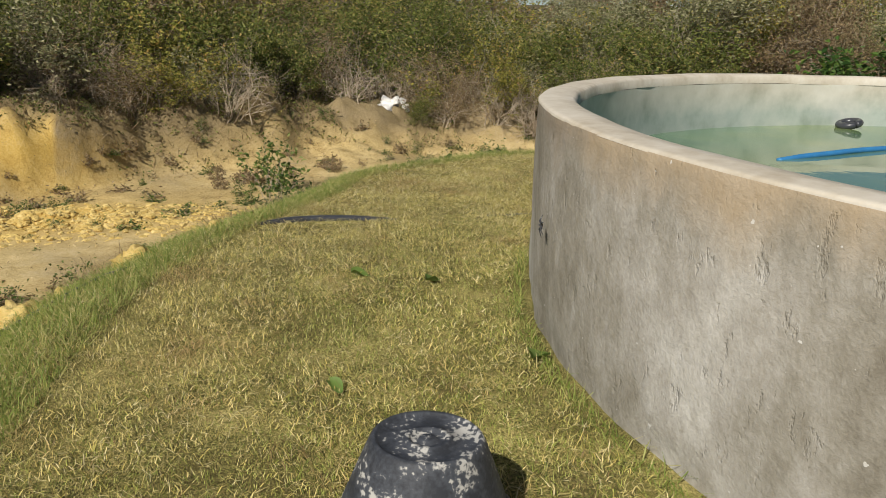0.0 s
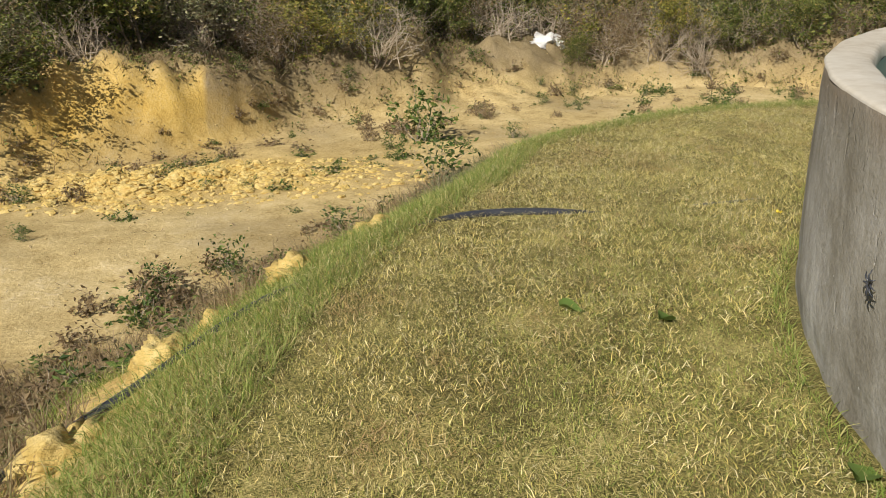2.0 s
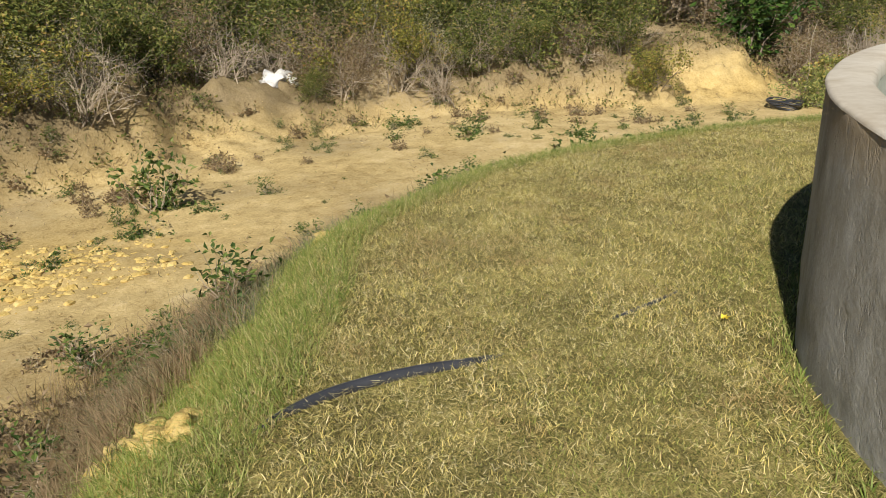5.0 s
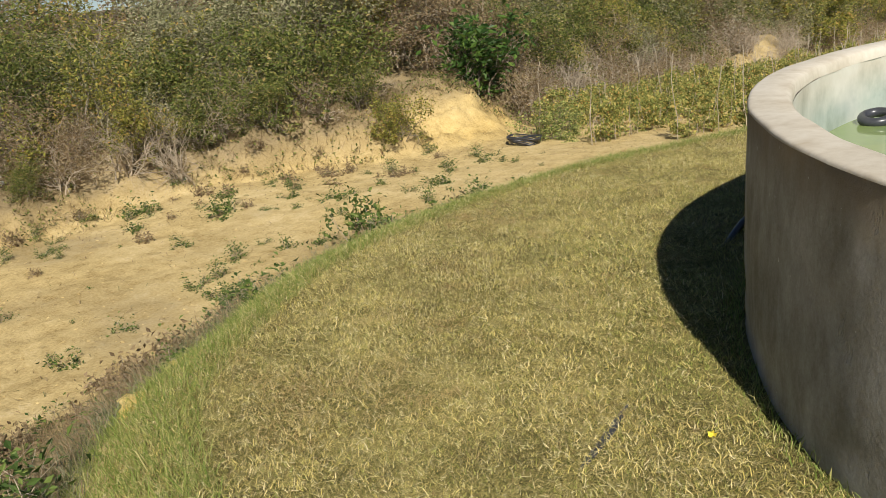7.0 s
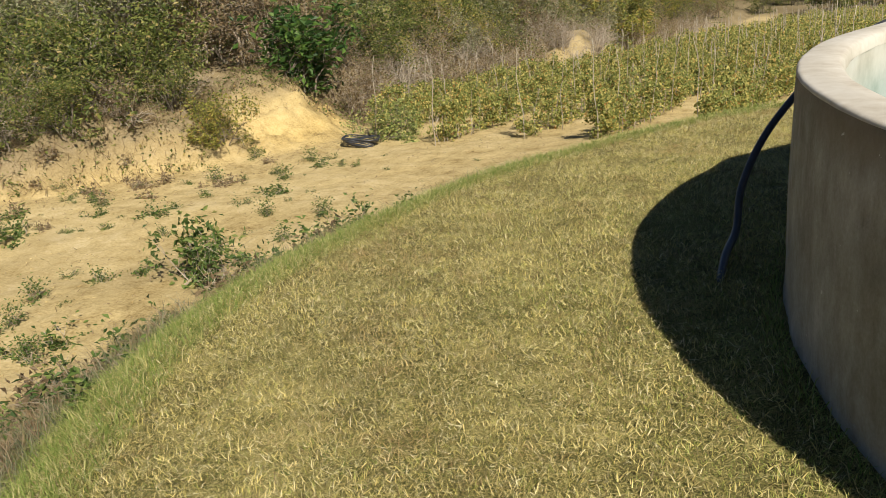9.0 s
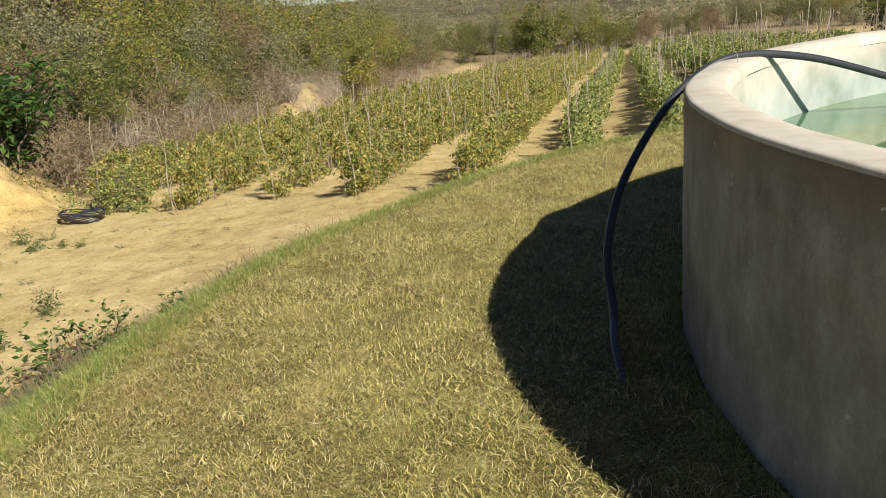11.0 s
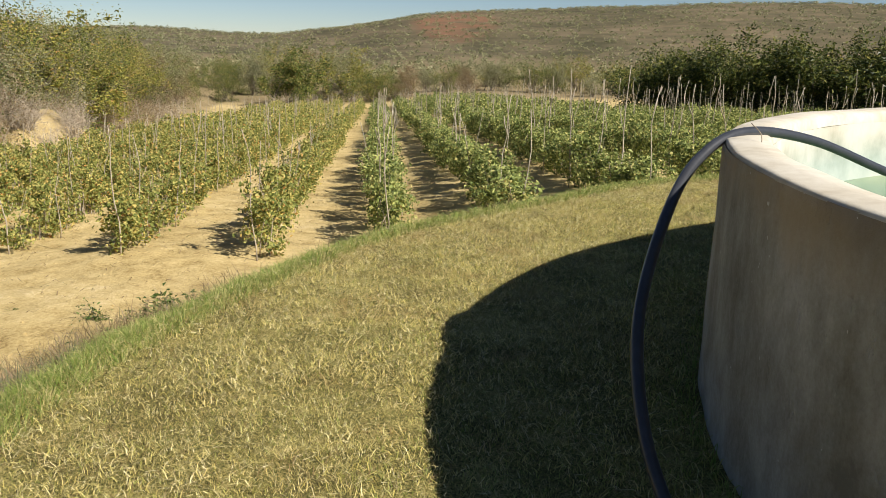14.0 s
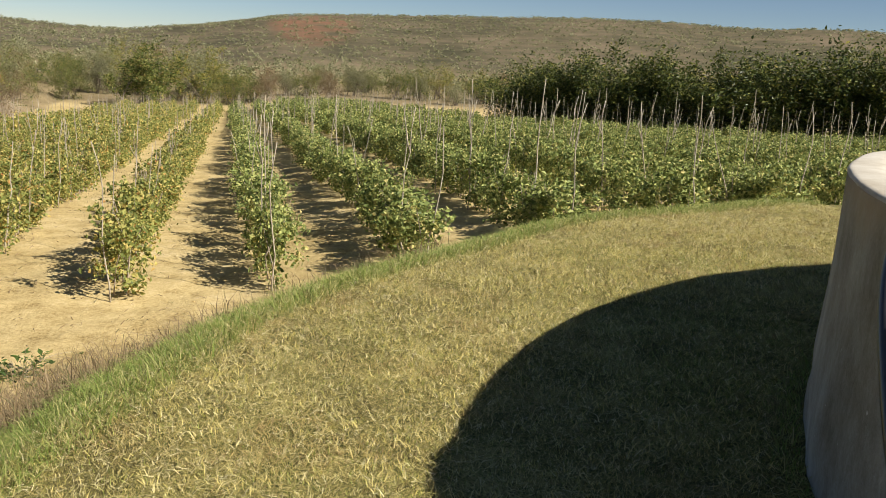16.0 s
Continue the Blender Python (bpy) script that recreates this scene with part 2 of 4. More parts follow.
def plaster_material():
    m, n, l, b = material("cement_plaster", 0.9, 0, 0.2)
    pos = n.new("ShaderNodeNewGeometry").outputs["Position"]
    sep = n.new("ShaderNodeSeparateXYZ")
    l.new(pos, sep.inputs[0])
    st = n.new("ShaderNodeMapping")
    st.inputs["Scale"].default_value = (1, 1, 0.55)
    l.new(pos, st.inputs["Vector"])
    big, mid, fine = noise_node(n, l, 1.9, 5, 0.6, st.outputs[0]), noise_node(n, l, 9, 6, 0.7, st.outputs[0]), noise_node(n, l, 60, 5, 0.7)
    f = mathn(n, l, "ADD", mathn(n, l, "MULTIPLY", big, 0.55), mathn(n, l, "ADD", mathn(n, l, "MULTIPLY", mid, 0.3), mathn(n, l, "MULTIPLY", fine, 0.15)))
    col = ramp(n, l, f, [(0.38, (0.215, 0.195, 0.155)), (0.46, (0.305, 0.285, 0.24)), (0.53, (0.39, 0.37, 0.33)), (0.62, (0.53, 0.515, 0.475))])
    # brown weather stain under the rim
    zn = mathn(n, l, "ADD", sep.outputs[2], mathn(n, l, "MULTIPLY", mathn(n, l, "SUBTRACT", big, 0.5), 0.7))
    rim = mathn(n, l, "MULTIPLY", mathn(n, l, "SUBTRACT", zn, 0.78, True), 5.0, True)
    tan = ramp(n, l, noise_node(n, l, 0.9, 3, 0.5), [(0.42, (0.19, 0.145, 0.095)), (0.58, (0.39, 0.295, 0.18))])
    col = mixc(n, l, mathn(n, l, "MULTIPLY", rim, 0.75), col, tan)
    speck = mathn(n, l, "GREATER_THAN", noise_node(n, l, 26, 2, 0.5), 0.755)
    col = mixc(n, l, mathn(n, l, "MULTIPLY", speck, 0.7), col, (0.72, 0.71, 0.68))
    l.new(col, b.inputs["Base Color"])
    slant = n.new("ShaderNodeMapping")
    slant.inputs["Rotation"].default_value, slant.inputs["Scale"].default_value = (0.35, 0.25, 0), (1, 1, 0.45)
    l.new(pos, slant.inputs["Vector"])
    pits = mathn(n, l, "MULTIPLY", mathn(n, l, "SUBTRACT", noise_node(n, l, 13, 5, 0.65, slant.outputs[0]), 0.6, True), -6.0)
    bump(n, l, b, mathn(n, l, "ADD", mathn(n, l, "ADD", noise_node(n, l, 7, 6, 0.68), pits), mathn(n, l, "MULTIPLY", fine, 0.25)), 0.5, 0.024)
    return m


def water_material():
    m, n, l, b = material("murky_green_water", 0.04, 0, 0.5)
    f = noise_node(n, l, 0.7, 4)
    l.new(ramp(n, l, f, [(0.35, (0.07, 0.16, 0.09)), (0.5, (0.13, 0.23, 0.12)), (0.65, (0.22, 0.29, 0.11))]), b.inputs["Base Color"])
    b.inputs["IOR"].default_value = 1.33
    bump(n, l, b, noise_node(n, l, 5, 2), 0.05, 0.02)
    return m


def lining_material():
    m, n, l, b = material("tank_lining", 0.7, 0, 0.3)
    sep = n.new("ShaderNodeSeparateXYZ")
    l.new(n.new("ShaderNodeNewGeometry").outputs["Position"], sep.inputs[0])
    nz = noise_node(n, l, 2.2, 5, 0.6)
    dry = ramp(n, l, nz, [(0.3, (0.44, 0.40, 0.32)), (0.5, (0.56, 0.53, 0.45)), (0.7, (0.64, 0.62, 0.55))])
    wet = ramp(n, l, nz, [(0.3, (0.22, 0.27, 0.22)), (0.5, (0.38, 0.43, 0.39)), (0.7, (0.50, 0.53, 0.48))])
    f = mathn(n, l, "MULTIPLY", mathn(n, l, "SUBTRACT", mathn(n, l, "ADD", sep.outputs[2], mathn(n, l, "MULTIPLY", nz, 0.25)), 0.80, True), 5.0, True)
    l.new(mixc(n, l, f, wet, dry), b.inputs["Base Color"])
    bump(n, l, b, noise_node(n, l, 40, 5, 0.6), 0.3, 0.005)
    return m


M_GROUND = ground_material()
M_PLASTER = plaster_material()
M_WATER = water_material()
M_RIM = solid("pale_cement", [(0.3, (0.42, 0.36, 0.27)), (0.5, (0.55, 0.50, 0.41)), (0.7, (0.64, 0.60, 0.52))], 2.5, 0.9, 0, 0.35, 0.006, 60)
M_LINING = lining_material()
M_CREAM = solid("wet_blue_cement", [(0.3, (0.34, 0.37, 0.34)), (0.5, (0.47, 0.50, 0.46)), (0.7, (0.58, 0.59, 0.54))], 1.8, 0.6, 0, 0.2, 0.004)
M_BLACK = solid("black_polythene", [(0.3, (0.03, 0.032, 0.038)), (0.7, (0.055, 0.058, 0.068))], 12, 0.33, 0, 0.1, 0.001, spec=0.5)
M_BLUE = solid("strip_blue", [(0.3, (0.03, 0.16, 0.38)), (0.7, (0.05, 0.24, 0.50))], 8, 0.5)
M_WOOD = solid("weathered_stick", [(0.3, (0.22, 0.18, 0.125)), (0.5, (0.40, 0.345, 0.26)), (0.7, (0.56, 0.50, 0.40))], 9, 0.9, 0, 0.4, 0.004)
M_BARK = solid("grey_brown_bark", [(0.3, (0.10, 0.08, 0.055)), (0.5, (0.19, 0.155, 0.115)), (0.7, (0.30, 0.26, 0.20))], 6, 0.9, 0, 0.4, 0.006)
M_TWIG = solid("dry_twigs", [(0.3, (0.21, 0.165, 0.115)), (0.5, (0.37, 0.305, 0.225)), (0.7, (0.52, 0.45, 0.35))], 3, 0.9, 0, 0)
M_BAG = solid("white_sacking", [(0.3, (0.62, 0.60, 0.56)), (0.6, (0.80, 0.79, 0.76))], 14, 0.8, 0, 0.5, 0.01)
M_BUCKET = solid("black_rubber", [(0.42, (0.03, 0.033, 0.040)), (0.54, (0.06, 0.066, 0.078)), (0.585, (0.42, 0.41, 0.38))], 9, 0.6, 0, 0.3, 0.004)
M_OCHRE = solid("ochre_earth", [(0.3, (0.42, 0.28, 0.07)), (0.5, (0.60, 0.44, 0.15)), (0.7, (0.72, 0.58, 0.27))], 6, 0.95, 0, 0.7, 0.02)
M_GREEN_GRASS = leaf_material("green_grass", [(0.0, (0.06, 0.09, 0.016)), (0.35, (0.24, 0.31, 0.05)), (0.75, (0.50, 0.54, 0.13)), (1.0, (0.80, 0.72, 0.34))], 0.3, 0.5)
M_LEAF = leaf_material("fallen_leaf_green", [(0.0, (0.13, 0.22, 0.05)), (1.0, (0.17, 0.25, 0.06))], 0.3)
M_GRASS = leaf_material("mown_grass", [(0.0, (0.07, 0.075, 0.02)), (0.15, (0.28, 0.19, 0.085)), (0.3, (0.30, 0.29, 0.07)), (0.5, (0.66, 0.55, 0.17)), (0.78, (0.82, 0.70, 0.30)), (1.0, (0.88, 0.80, 0.50))], 0.25, 0.45, (2.6, (0.40, 0.25, 0.12), 0.52, 3.2))
M_HAY = leaf_material("loose_straw", [(0.0, (0.16, 0.13, 0.05)), (0.3, (0.44, 0.36, 0.14)), (0.6, (0.64, 0.55, 0.27)), (1.0, (0.78, 0.71, 0.44))], 0.2, 0.5)
M_TALL = leaf_material("tall_grass", [(0.0, (0.15, 0.22, 0.04)), (0.5, (0.28, 0.34, 0.08)), (0.85, (0.44, 0.42, 0.15)), (1.0, (0.62, 0.53, 0.26))], 0.3)
M_STRAW = leaf_material("dry_weeds", [(0.0, (0.17, 0.12, 0.06)), (0.4, (0.28, 0.20, 0.11)), (0.75, (0.36, 0.27, 0.16)), (1.0, (0.16, 0.17, 0.06))], 0.25)
M_GREYWEED = leaf_material("grey_green_weeds", [(0.0, (0.08, 0.095, 0.045)), (0.45, (0.19, 0.20, 0.11)), (0.75, (0.32, 0.29, 0.18)), (1.0, (0.40, 0.25, 0.18))], 0.25)
M_WEED = leaf_material("weed_leaves", [(0.0, (0.04, 0.075, 0.018)), (0.5, (0.10, 0.155, 0.036)), (0.85, (0.20, 0.26, 0.065)), (1.0, (0.36, 0.28, 0.11))], 0.3)
M_SHRUB = [leaf_material("shrub_leaves_olive", [(0.0, (0.05, 0.07, 0.016)), (0.5, (0.14, 0.17, 0.038)), (0.85, (0.27, 0.285, 0.075)), (1.0, (0.42, 0.31, 0.12))]),
           leaf_material("shrub_leaves_yellow", [(0.0, (0.09, 0.10, 0.022)), (0.5, (0.25, 0.25, 0.05)), (0.85, (0.43, 0.39, 0.09)), (1.0, (0.50, 0.29, 0.10))]),
           leaf_material("shrub_leaves_grey", [(0.0, (0.12, 0.13, 0.06)), (0.5, (0.28, 0.28, 0.145)), (1.0, (0.46, 0.43, 0.26))]),
           leaf_material("shrub_leaves_brown", [(0.0, (0.13, 0.09, 0.05)), (0.5, (0.25, 0.18, 0.095)), (0.9, (0.36, 0.27, 0.15)), (1.0, (0.17, 0.19, 0.055))])]
M_BRIGHT = leaf_material("glossy_green_leaves", [(0.0, (0.025, 0.06, 0.014)), (0.5, (0.06, 0.12, 0.025)), (0.9, (0.12, 0.20, 0.04)), (1.0, (0.20, 0.28, 0.06))], 0.3, 0.4)
M_ORCHARD = leaf_material("orchard_leaves", [(0.0, (0.028, 0.045, 0.012)), (0.5, (0.075, 0.10, 0.022)), (0.9, (0.18, 0.19, 0.045)), (1.0, (0.32, 0.29, 0.07))], 0.2, 0.4)
M_TOMATO_DRY = leaf_material("wilting_crop_leaves", [(0.0, (0.12, 0.15, 0.04)), (0.45, (0.27, 0.295, 0.078)), (0.75, (0.42, 0.39, 0.12)), (0.94, (0.62, 0.50, 0.16)), (1.0, (0.50, 0.24, 0.08))], 0.3)
M_TOMATO = leaf_material("green_crop_leaves", [(0.0, (0.09, 0.125, 0.035)), (0.5, (0.27, 0.32, 0.095)), (0.85, (0.47, 0.49, 0.165)), (1.0, (0.66, 0.56, 0.22))], 0.3)


# ---- builders ----
def mesh_of(name, verts, faces, mat, smooth=False):
    me = bpy.data.meshes.new(name)
    me.from_pydata(np.asarray(verts, float).tolist(), [], [list(f) for f in np.asarray(faces).tolist()] if isinstance(faces, np.ndarray) else faces)
    me.materials.append(mat)
    if smooth:
        me.polygons.foreach_set("use_smooth", [True] * len(me.polygons))
    me.update()
    return me


def link(name, me, parent=None, label="", m=None):
    ob = new(name, me)
    if parent is not None:
        ob.parent = parent
    if m is not None:
        ob.matrix_basis = m
    if label:
        ob["label"] = label
    return ob


def part(name, bm, mat, parent, label="", smooth=True):
    me = bpy.data.meshes.new(name)
    bm.to_mesh(me)
    bm.free()
    me.materials.append(mat)
    if smooth:
        me.polygons.foreach_set("use_smooth", [True] * len(me.polygons))
    return link(name, me, parent, label)


def leaf_arrays(centres, size, rng, up=0.4, slim=0.55):
    """Folded pointed leaves: five corners, three triangles each, turned at random."""
    n = len(centres)
    size = np.broadcast_to(size, (n,))[:, None]
    d = rng.normal(size=(n, 3))
    d[:, 2] *= 0.6
    d /= np.linalg.norm(d, axis=1)[:, None]
    nr = rng.normal(size=(n, 3)) + np.array([0, 0, up * 2])
    s = np.cross(d, nr)
    s /= np.linalg.norm(s, axis=1)[:, None] + 1e-9
    nn = np.cross(s, d)
    w = slim * 0.5
    a, b = centres - d * size * 0.5, centres + d * size * 0.5 - nn * size * 0.12
    p, q = centres + s * size * w + nn * size * 0.10, centres - s * size * w + nn * size * 0.10
    v = np.stack([a, p, b, q], 1).reshape(-1, 3)
    k = np.arange(n)[:, None] * 4
    f = np.concatenate([k + [0, 1, 2], k + [0, 2, 3]], 0)
    return v, f


def blade_arrays(base, height, width, lean, rng, straight=False):
    """Bent grass blades: two segments, three triangles each."""
    n = len(base)
    a = rng.uniform(0, 2 * np.pi, n)
    side = np.stack([np.cos(a), np.sin(a), 0 * a], 1) * np.broadcast_to(width, (n,))[:, None] * 0.5
    la = rng.uniform(0, 2 * np.pi, n)
    ld = np.stack([np.cos(la), np.sin(la), 0 * la], 1)
    h = np.broadcast_to(height, (n,))[:, None]
    ln = np.broadcast_to(lean, (n,))[:, None]
    mid = base + ld * ln * h * 0.4 + np.array([0, 0, 1]) * h * 0.6
    if straight:
        mid = base + ld * ln * h * 0.6 + np.array([0, 0, 1]) * h * np.clip(0.62 - 0.24 * ln, 0.1, 1)
    tip = base + ld * ln * h * 1.25 + np.array([0, 0, 1]) * h * np.clip(1.0 - 0.35 * ln, 0.12, 1)
    v = np.stack([base - side, base + side, mid + side * 0.8, mid - side * 0.8, tip], 1).reshape(-1, 3)
    k = np.arange(n)[:, None] * 5
    f = np.concatenate([k + [0, 1, 2], k + [0, 2, 3], k + [3, 2, 4]], 0)
    return v, f


def spike_arrays(base, length, width, rise, rng):
    """Short straight blades: one pointed triangle each."""
    n = len(base)
    la = rng.uniform(0, 2 * np.pi, n)
    run, up = length * np.cos(rise), length * np.sin(rise)
    tip = base + np.stack([np.cos(la) * run, np.sin(la) * run, up], 1)
    sa = la + np.pi / 2 + rng.normal(0, 0.5, n)
    side = np.stack([np.cos(sa), np.sin(sa), 0.3 * rng.normal(size=n)], 1) * width[:, None] * 0.5
    v = np.stack([base - side, base + side, tip], 1).reshape(-1, 3)
    return v, np.arange(n * 3).reshape(-1, 3)


def tube_arrays(points, radii, sides=5):
    """A round tube along points, open rings joined, closed at the end."""
    pts = np.asarray(points, float)
    radii = np.broadcast_to(radii, (len(pts),))
    tan = np.gradient(pts, axis=0)
    tan /= np.linalg.norm(tan, axis=1)[:, None] + 1e-9
    ref = np.array([0.31, 0.2, 0.93]) if abs(tan[0][2]) < 0.8 else np.array([1.0, 0.1, 0])
    v = []
    for p, t, r in zip(pts, tan, radii):
        u = np.cross(t, ref)
        u /= np.linalg.norm(u) + 1e-9
        w = np.cross(t, u)
        for k in range(sides):
            a = 2 * np.pi * k / sides
            v.append(p + r * (np.cos(a) * u + np.sin(a) * w))
    f = []
    for i in range(len(pts) - 1):
        for k in range(sides):
            f.append([i * sides + k, i * sides + (k + 1) % sides, (i + 1) * sides + (k + 1) % sides, (i + 1) * sides + k])
    f.append(list(range(sides))[::-1])
    f.append([(len(pts) - 1) * sides + k for k in range(sides)])
    return v, f


class Pile:
    """Gathers pieces into one mesh."""

    def __init__(self):
        self.v, self.f, self.n = [], [], 0

    def add(self, v, f):
        self.v.extend(np.asarray(v).tolist())
        self.f.extend([[i + self.n for i in q] for q in (f.tolist() if isinstance(f, np.ndarray) else f)])
        self.n += len(v)

    def mesh(self, name, mat, smooth=False):
        return mesh_of(name, self.v, self.f, mat, smooth)


def smooth_path(points, per=8):
    """A rounded line through the points."""
    p = np.asarray(points, float)
    p = np.vstack([2 * p[0] - p[1], p, 2 * p[-1] - p[-2]])
    out = []
    for i in range(1, len(p) - 2):
        for t in np.linspace(0, 1, per, endpoint=False):
            a, b, c, d = p[i - 1:i + 3]
            out.append(0.5 * (2 * b + (c - a) * t + (2 * a - 5 * b + 4 * c - d) * t * t + (3 * b - a - 3 * c + d) * t ** 3))
    out.append(p[-2])
    return np.array(out)


# ---- ground: one sheet from the platform to the hills ----
def build_ground():
    def axis(lo, hi, step, reach, grow):
        core = np.arange(lo, hi, step)
        out, s, x = [], step, hi
        while x < reach:
            out.append(x)
            s *= grow
            x += s
        left, s, x = [], step, lo
        while x > -reach:
            s *= grow
            x -= s
            left.append(x)
        return np.concatenate([left[::-1], core, out])
    xs = axis(-21, 8, 0.13, 2600, 1.07)
    ys = axis(-12, 13, 0.13, 2600, 1.055)
    gx, gy = np.meshgrid(xs, ys)
    x, y = gx.ravel(), gy.ravel()
    z = ground_height(x, y)
    nx = len(xs)
    i = (np.arange(len(ys) - 1)[:, None] * nx + np.arange(nx - 1)[None]).ravel()
    me = mesh_of("ground", np.stack([x, y, z], 1), np.stack([i, i + 1, i + nx + 1, i + nx], 1), M_GROUND, True)
    r, re, s = np.hypot(x, y), edge_radius(x, y), bank_dist(x, y)
    d = np.hypot(x, y - 20)
    slope = (r - (re - 0.15)) / 2.3
    cut = np.clip(1 - abs(slope - 0.3) / 0.3, 0, 1) * (y < -4.9) * np.clip(0.55 + 0.9 * wave(x, y, 1.1, 61), 0, 1)
    cut = np.maximum(cut, np.clip(1 - abs(s - 0.8) / 1.1, 0, 1) * np.maximum(np.clip((2.9 - abs(y + 9.2)) / 1.4, 0.1, 1), np.where(abs(y - 10.1) < 1.9, 0.3, 0.1)))
    cut = np.maximum(cut, 0.9 * np.exp(-((x + 12.2) ** 2 / 2.2 + (y + 8.2) ** 2 / 10)))
    scrub = np.maximum(np.clip((s - np.where(y > 12, -0.6, np.where(y > 8.5, 1.5, np.where(abs(y + 9.8) < 1.7, 1.1, 0.15)))) / 0.9, 0, 1), np.clip((y - 86) / 6, 0, 1))
    scrub = np.maximum(scrub, np.clip(0.28 * wave(x, y, 1.5, 62) + 0.12, 0, 0.4) * (y < 3) * (x < -7.5))
    scrub = np.maximum(scrub, 0.7 * np.clip(1 - abs(slope - 0.65) / 0.6, 0, 1) * ((y > -4.9) | (x < -4.0)))
    scrub = np.maximum(scrub, 0.4 * np.exp(-((x + 17.4) ** 2 / 8 + (y - 30) ** 2 / 16)))
    hill = np.clip((d - 120) / 120, 0, 1)
    az = np.degrees(np.arctan2(x, np.maximum(y, 1e-3)))
    red = np.clip(1.5 - ((az - 4.3) / 2.6) ** 2 - ((d - 420) / 110) ** 2, 0, 1)
    turf = np.clip((re + 0.25 - r) / 0.3, 0, 1)
    for name, val in (("cut", cut), ("scrub", scrub), ("hill", hill), ("red_earth", red), ("turf", turf)):
        at = me.attributes.new(name, "FLOAT", "POINT")
        at.data.foreach_set("value", val.astype(np.float32))
    tagged(link("ground", me), "sandy ochre field, turfed platform and dry scrub hills", "ground", "", "structure")


build_ground()


# ---- the round water tank ----
TANK_R, TANK_H = 4.08, 1.0


def build_tank():
    tank = tagged(new("water_tank"), "round weathered cement water tank standing on turf", "water tank")
    n = 240
    profile = [(TANK_R + 0.0, -0.25), (TANK_R + 0.0, -0.04), (TANK_R + 0.005, 0.03), (TANK_R + 0.008, 0.1), (TANK_R + 0.008, 0.2), (TANK_R + 0.006, 0.35), (TANK_R + 0.004, 0.5), (TANK_R + 0.002, 0.65),
               (TANK_R, 0.8), (TANK_R, 0.88), (TANK_R - 0.002, 0.95), (TANK_R - 0.004, 0.982), (TANK_R - 0.006, 0.987)]
    a = np.arange(n) / n * 2 * np.pi
    verts = []
    for r, z in profile:
        low = np.clip(0.25 - z, 0, 0.25) * 4
        deg = np.degrees(np.arctan2(np.sin(a), np.cos(a)))
        r = r + fit_line(deg, [-180, -170, -150, -131, -122, -115, -80, 0, 150, 180], [0.0, 0.0, 0.0, 0.02, -0.02, -0.03, -0.03, 0, 0, 0.0]) * np.clip((0.55 - z) / 0.6, 0, 1)
        rr = r + 0.004 * wave(a * 12, a * 0 + z * 9, 0.8, 21) + (0.010 * low) * wave(a * 40, a * 0 + z * 20, 1.0, 22) + 0.002 * wave(a * 60, a * 0 + z * 40, 1.0, 23)
        verts += np.stack([rr * np.cos(a), rr * np.sin(a), np.full(n, z)], 1).tolist()
    def rings(count):
        return [[k * n + i, k * n + (i + 1) % n, (k + 1) * n + (i + 1) % n, (k + 1) * n + i] for k in range(count - 1) for i in range(n)]
    link("wall", mesh_of("wall", verts, rings(len(profile)), M_PLASTER, True), tank, "grey cement plaster with brown stains")
    rim = [(TANK_R - 0.003, 0.984), (TANK_R - 0.004, 0.989), (TANK_R - 0.007, 0.995), (TANK_R - 0.013, 0.999), (TANK_R - 0.020, 1.001), (TANK_R - 0.028, 1.002), (TANK_R - 0.10, 1.006), (TANK_R - 0.185, 1.0), (TANK_R - 0.205, 0.985), (TANK_R - 0.212, 0.93)]
    verts = []
    for k, (r, z) in enumerate(rim):
        e = 0.004
        rr = r + e * wave(a * 70, a * 0 + k * 0.3, 1.0, 24) + 0.004 * wave(a * 18, a * 0, 1.0, 25)
        zz = z + 0.006 * wave(a * 22, a * 0, 1.0, 26) * (k > 0)
        verts += np.stack([rr * np.cos(a), rr * np.sin(a), zz], 1).tolist()
    link("rim", mesh_of("rim", verts, rings(len(rim)), M_RIM, True), tank, "pale smoothed cement rim")
    inner = [(TANK_R - 0.212, 0.93), (TANK_R - 0.215, 0.7), (TANK_R - 0.22, 0.4), (TANK_R - 0.23, 0.1)]
    verts = []
    for r, z in inner:
        verts += np.stack([r * np.cos(a), r * np.sin(a), np.full(n, z)], 1).tolist()
    f = rings(len(inner)) + [[3 * n + i for i in range(n)]]
    link("lining", mesh_of("lining", verts, f, M_LINING, True), tank, "pale bluish cement lining")
    v = [[0, 0, 0.56]] + [[(TANK_R - 0.216) * math.cos(t), (TANK_R - 0.216) * math.sin(t), 0.56] for t in a]
    me = mesh_of("water", v, [[0, 1 + i, 1 + (i + 1) % n] for i in range(n)], M_WATER)
    tagged(link("water", me), "still murky green water in the tank", "water", "", "structure")


build_tank()


# ---- pipes ----
def pipe(name, points, radius, mat, label, category, per=10, sides=12):
    path = smooth_path(points, per)
    v, f = tube_arrays(path, radius, sides)
    return tagged(link(name, mesh_of(name, v, f, mat, True)), label, category)


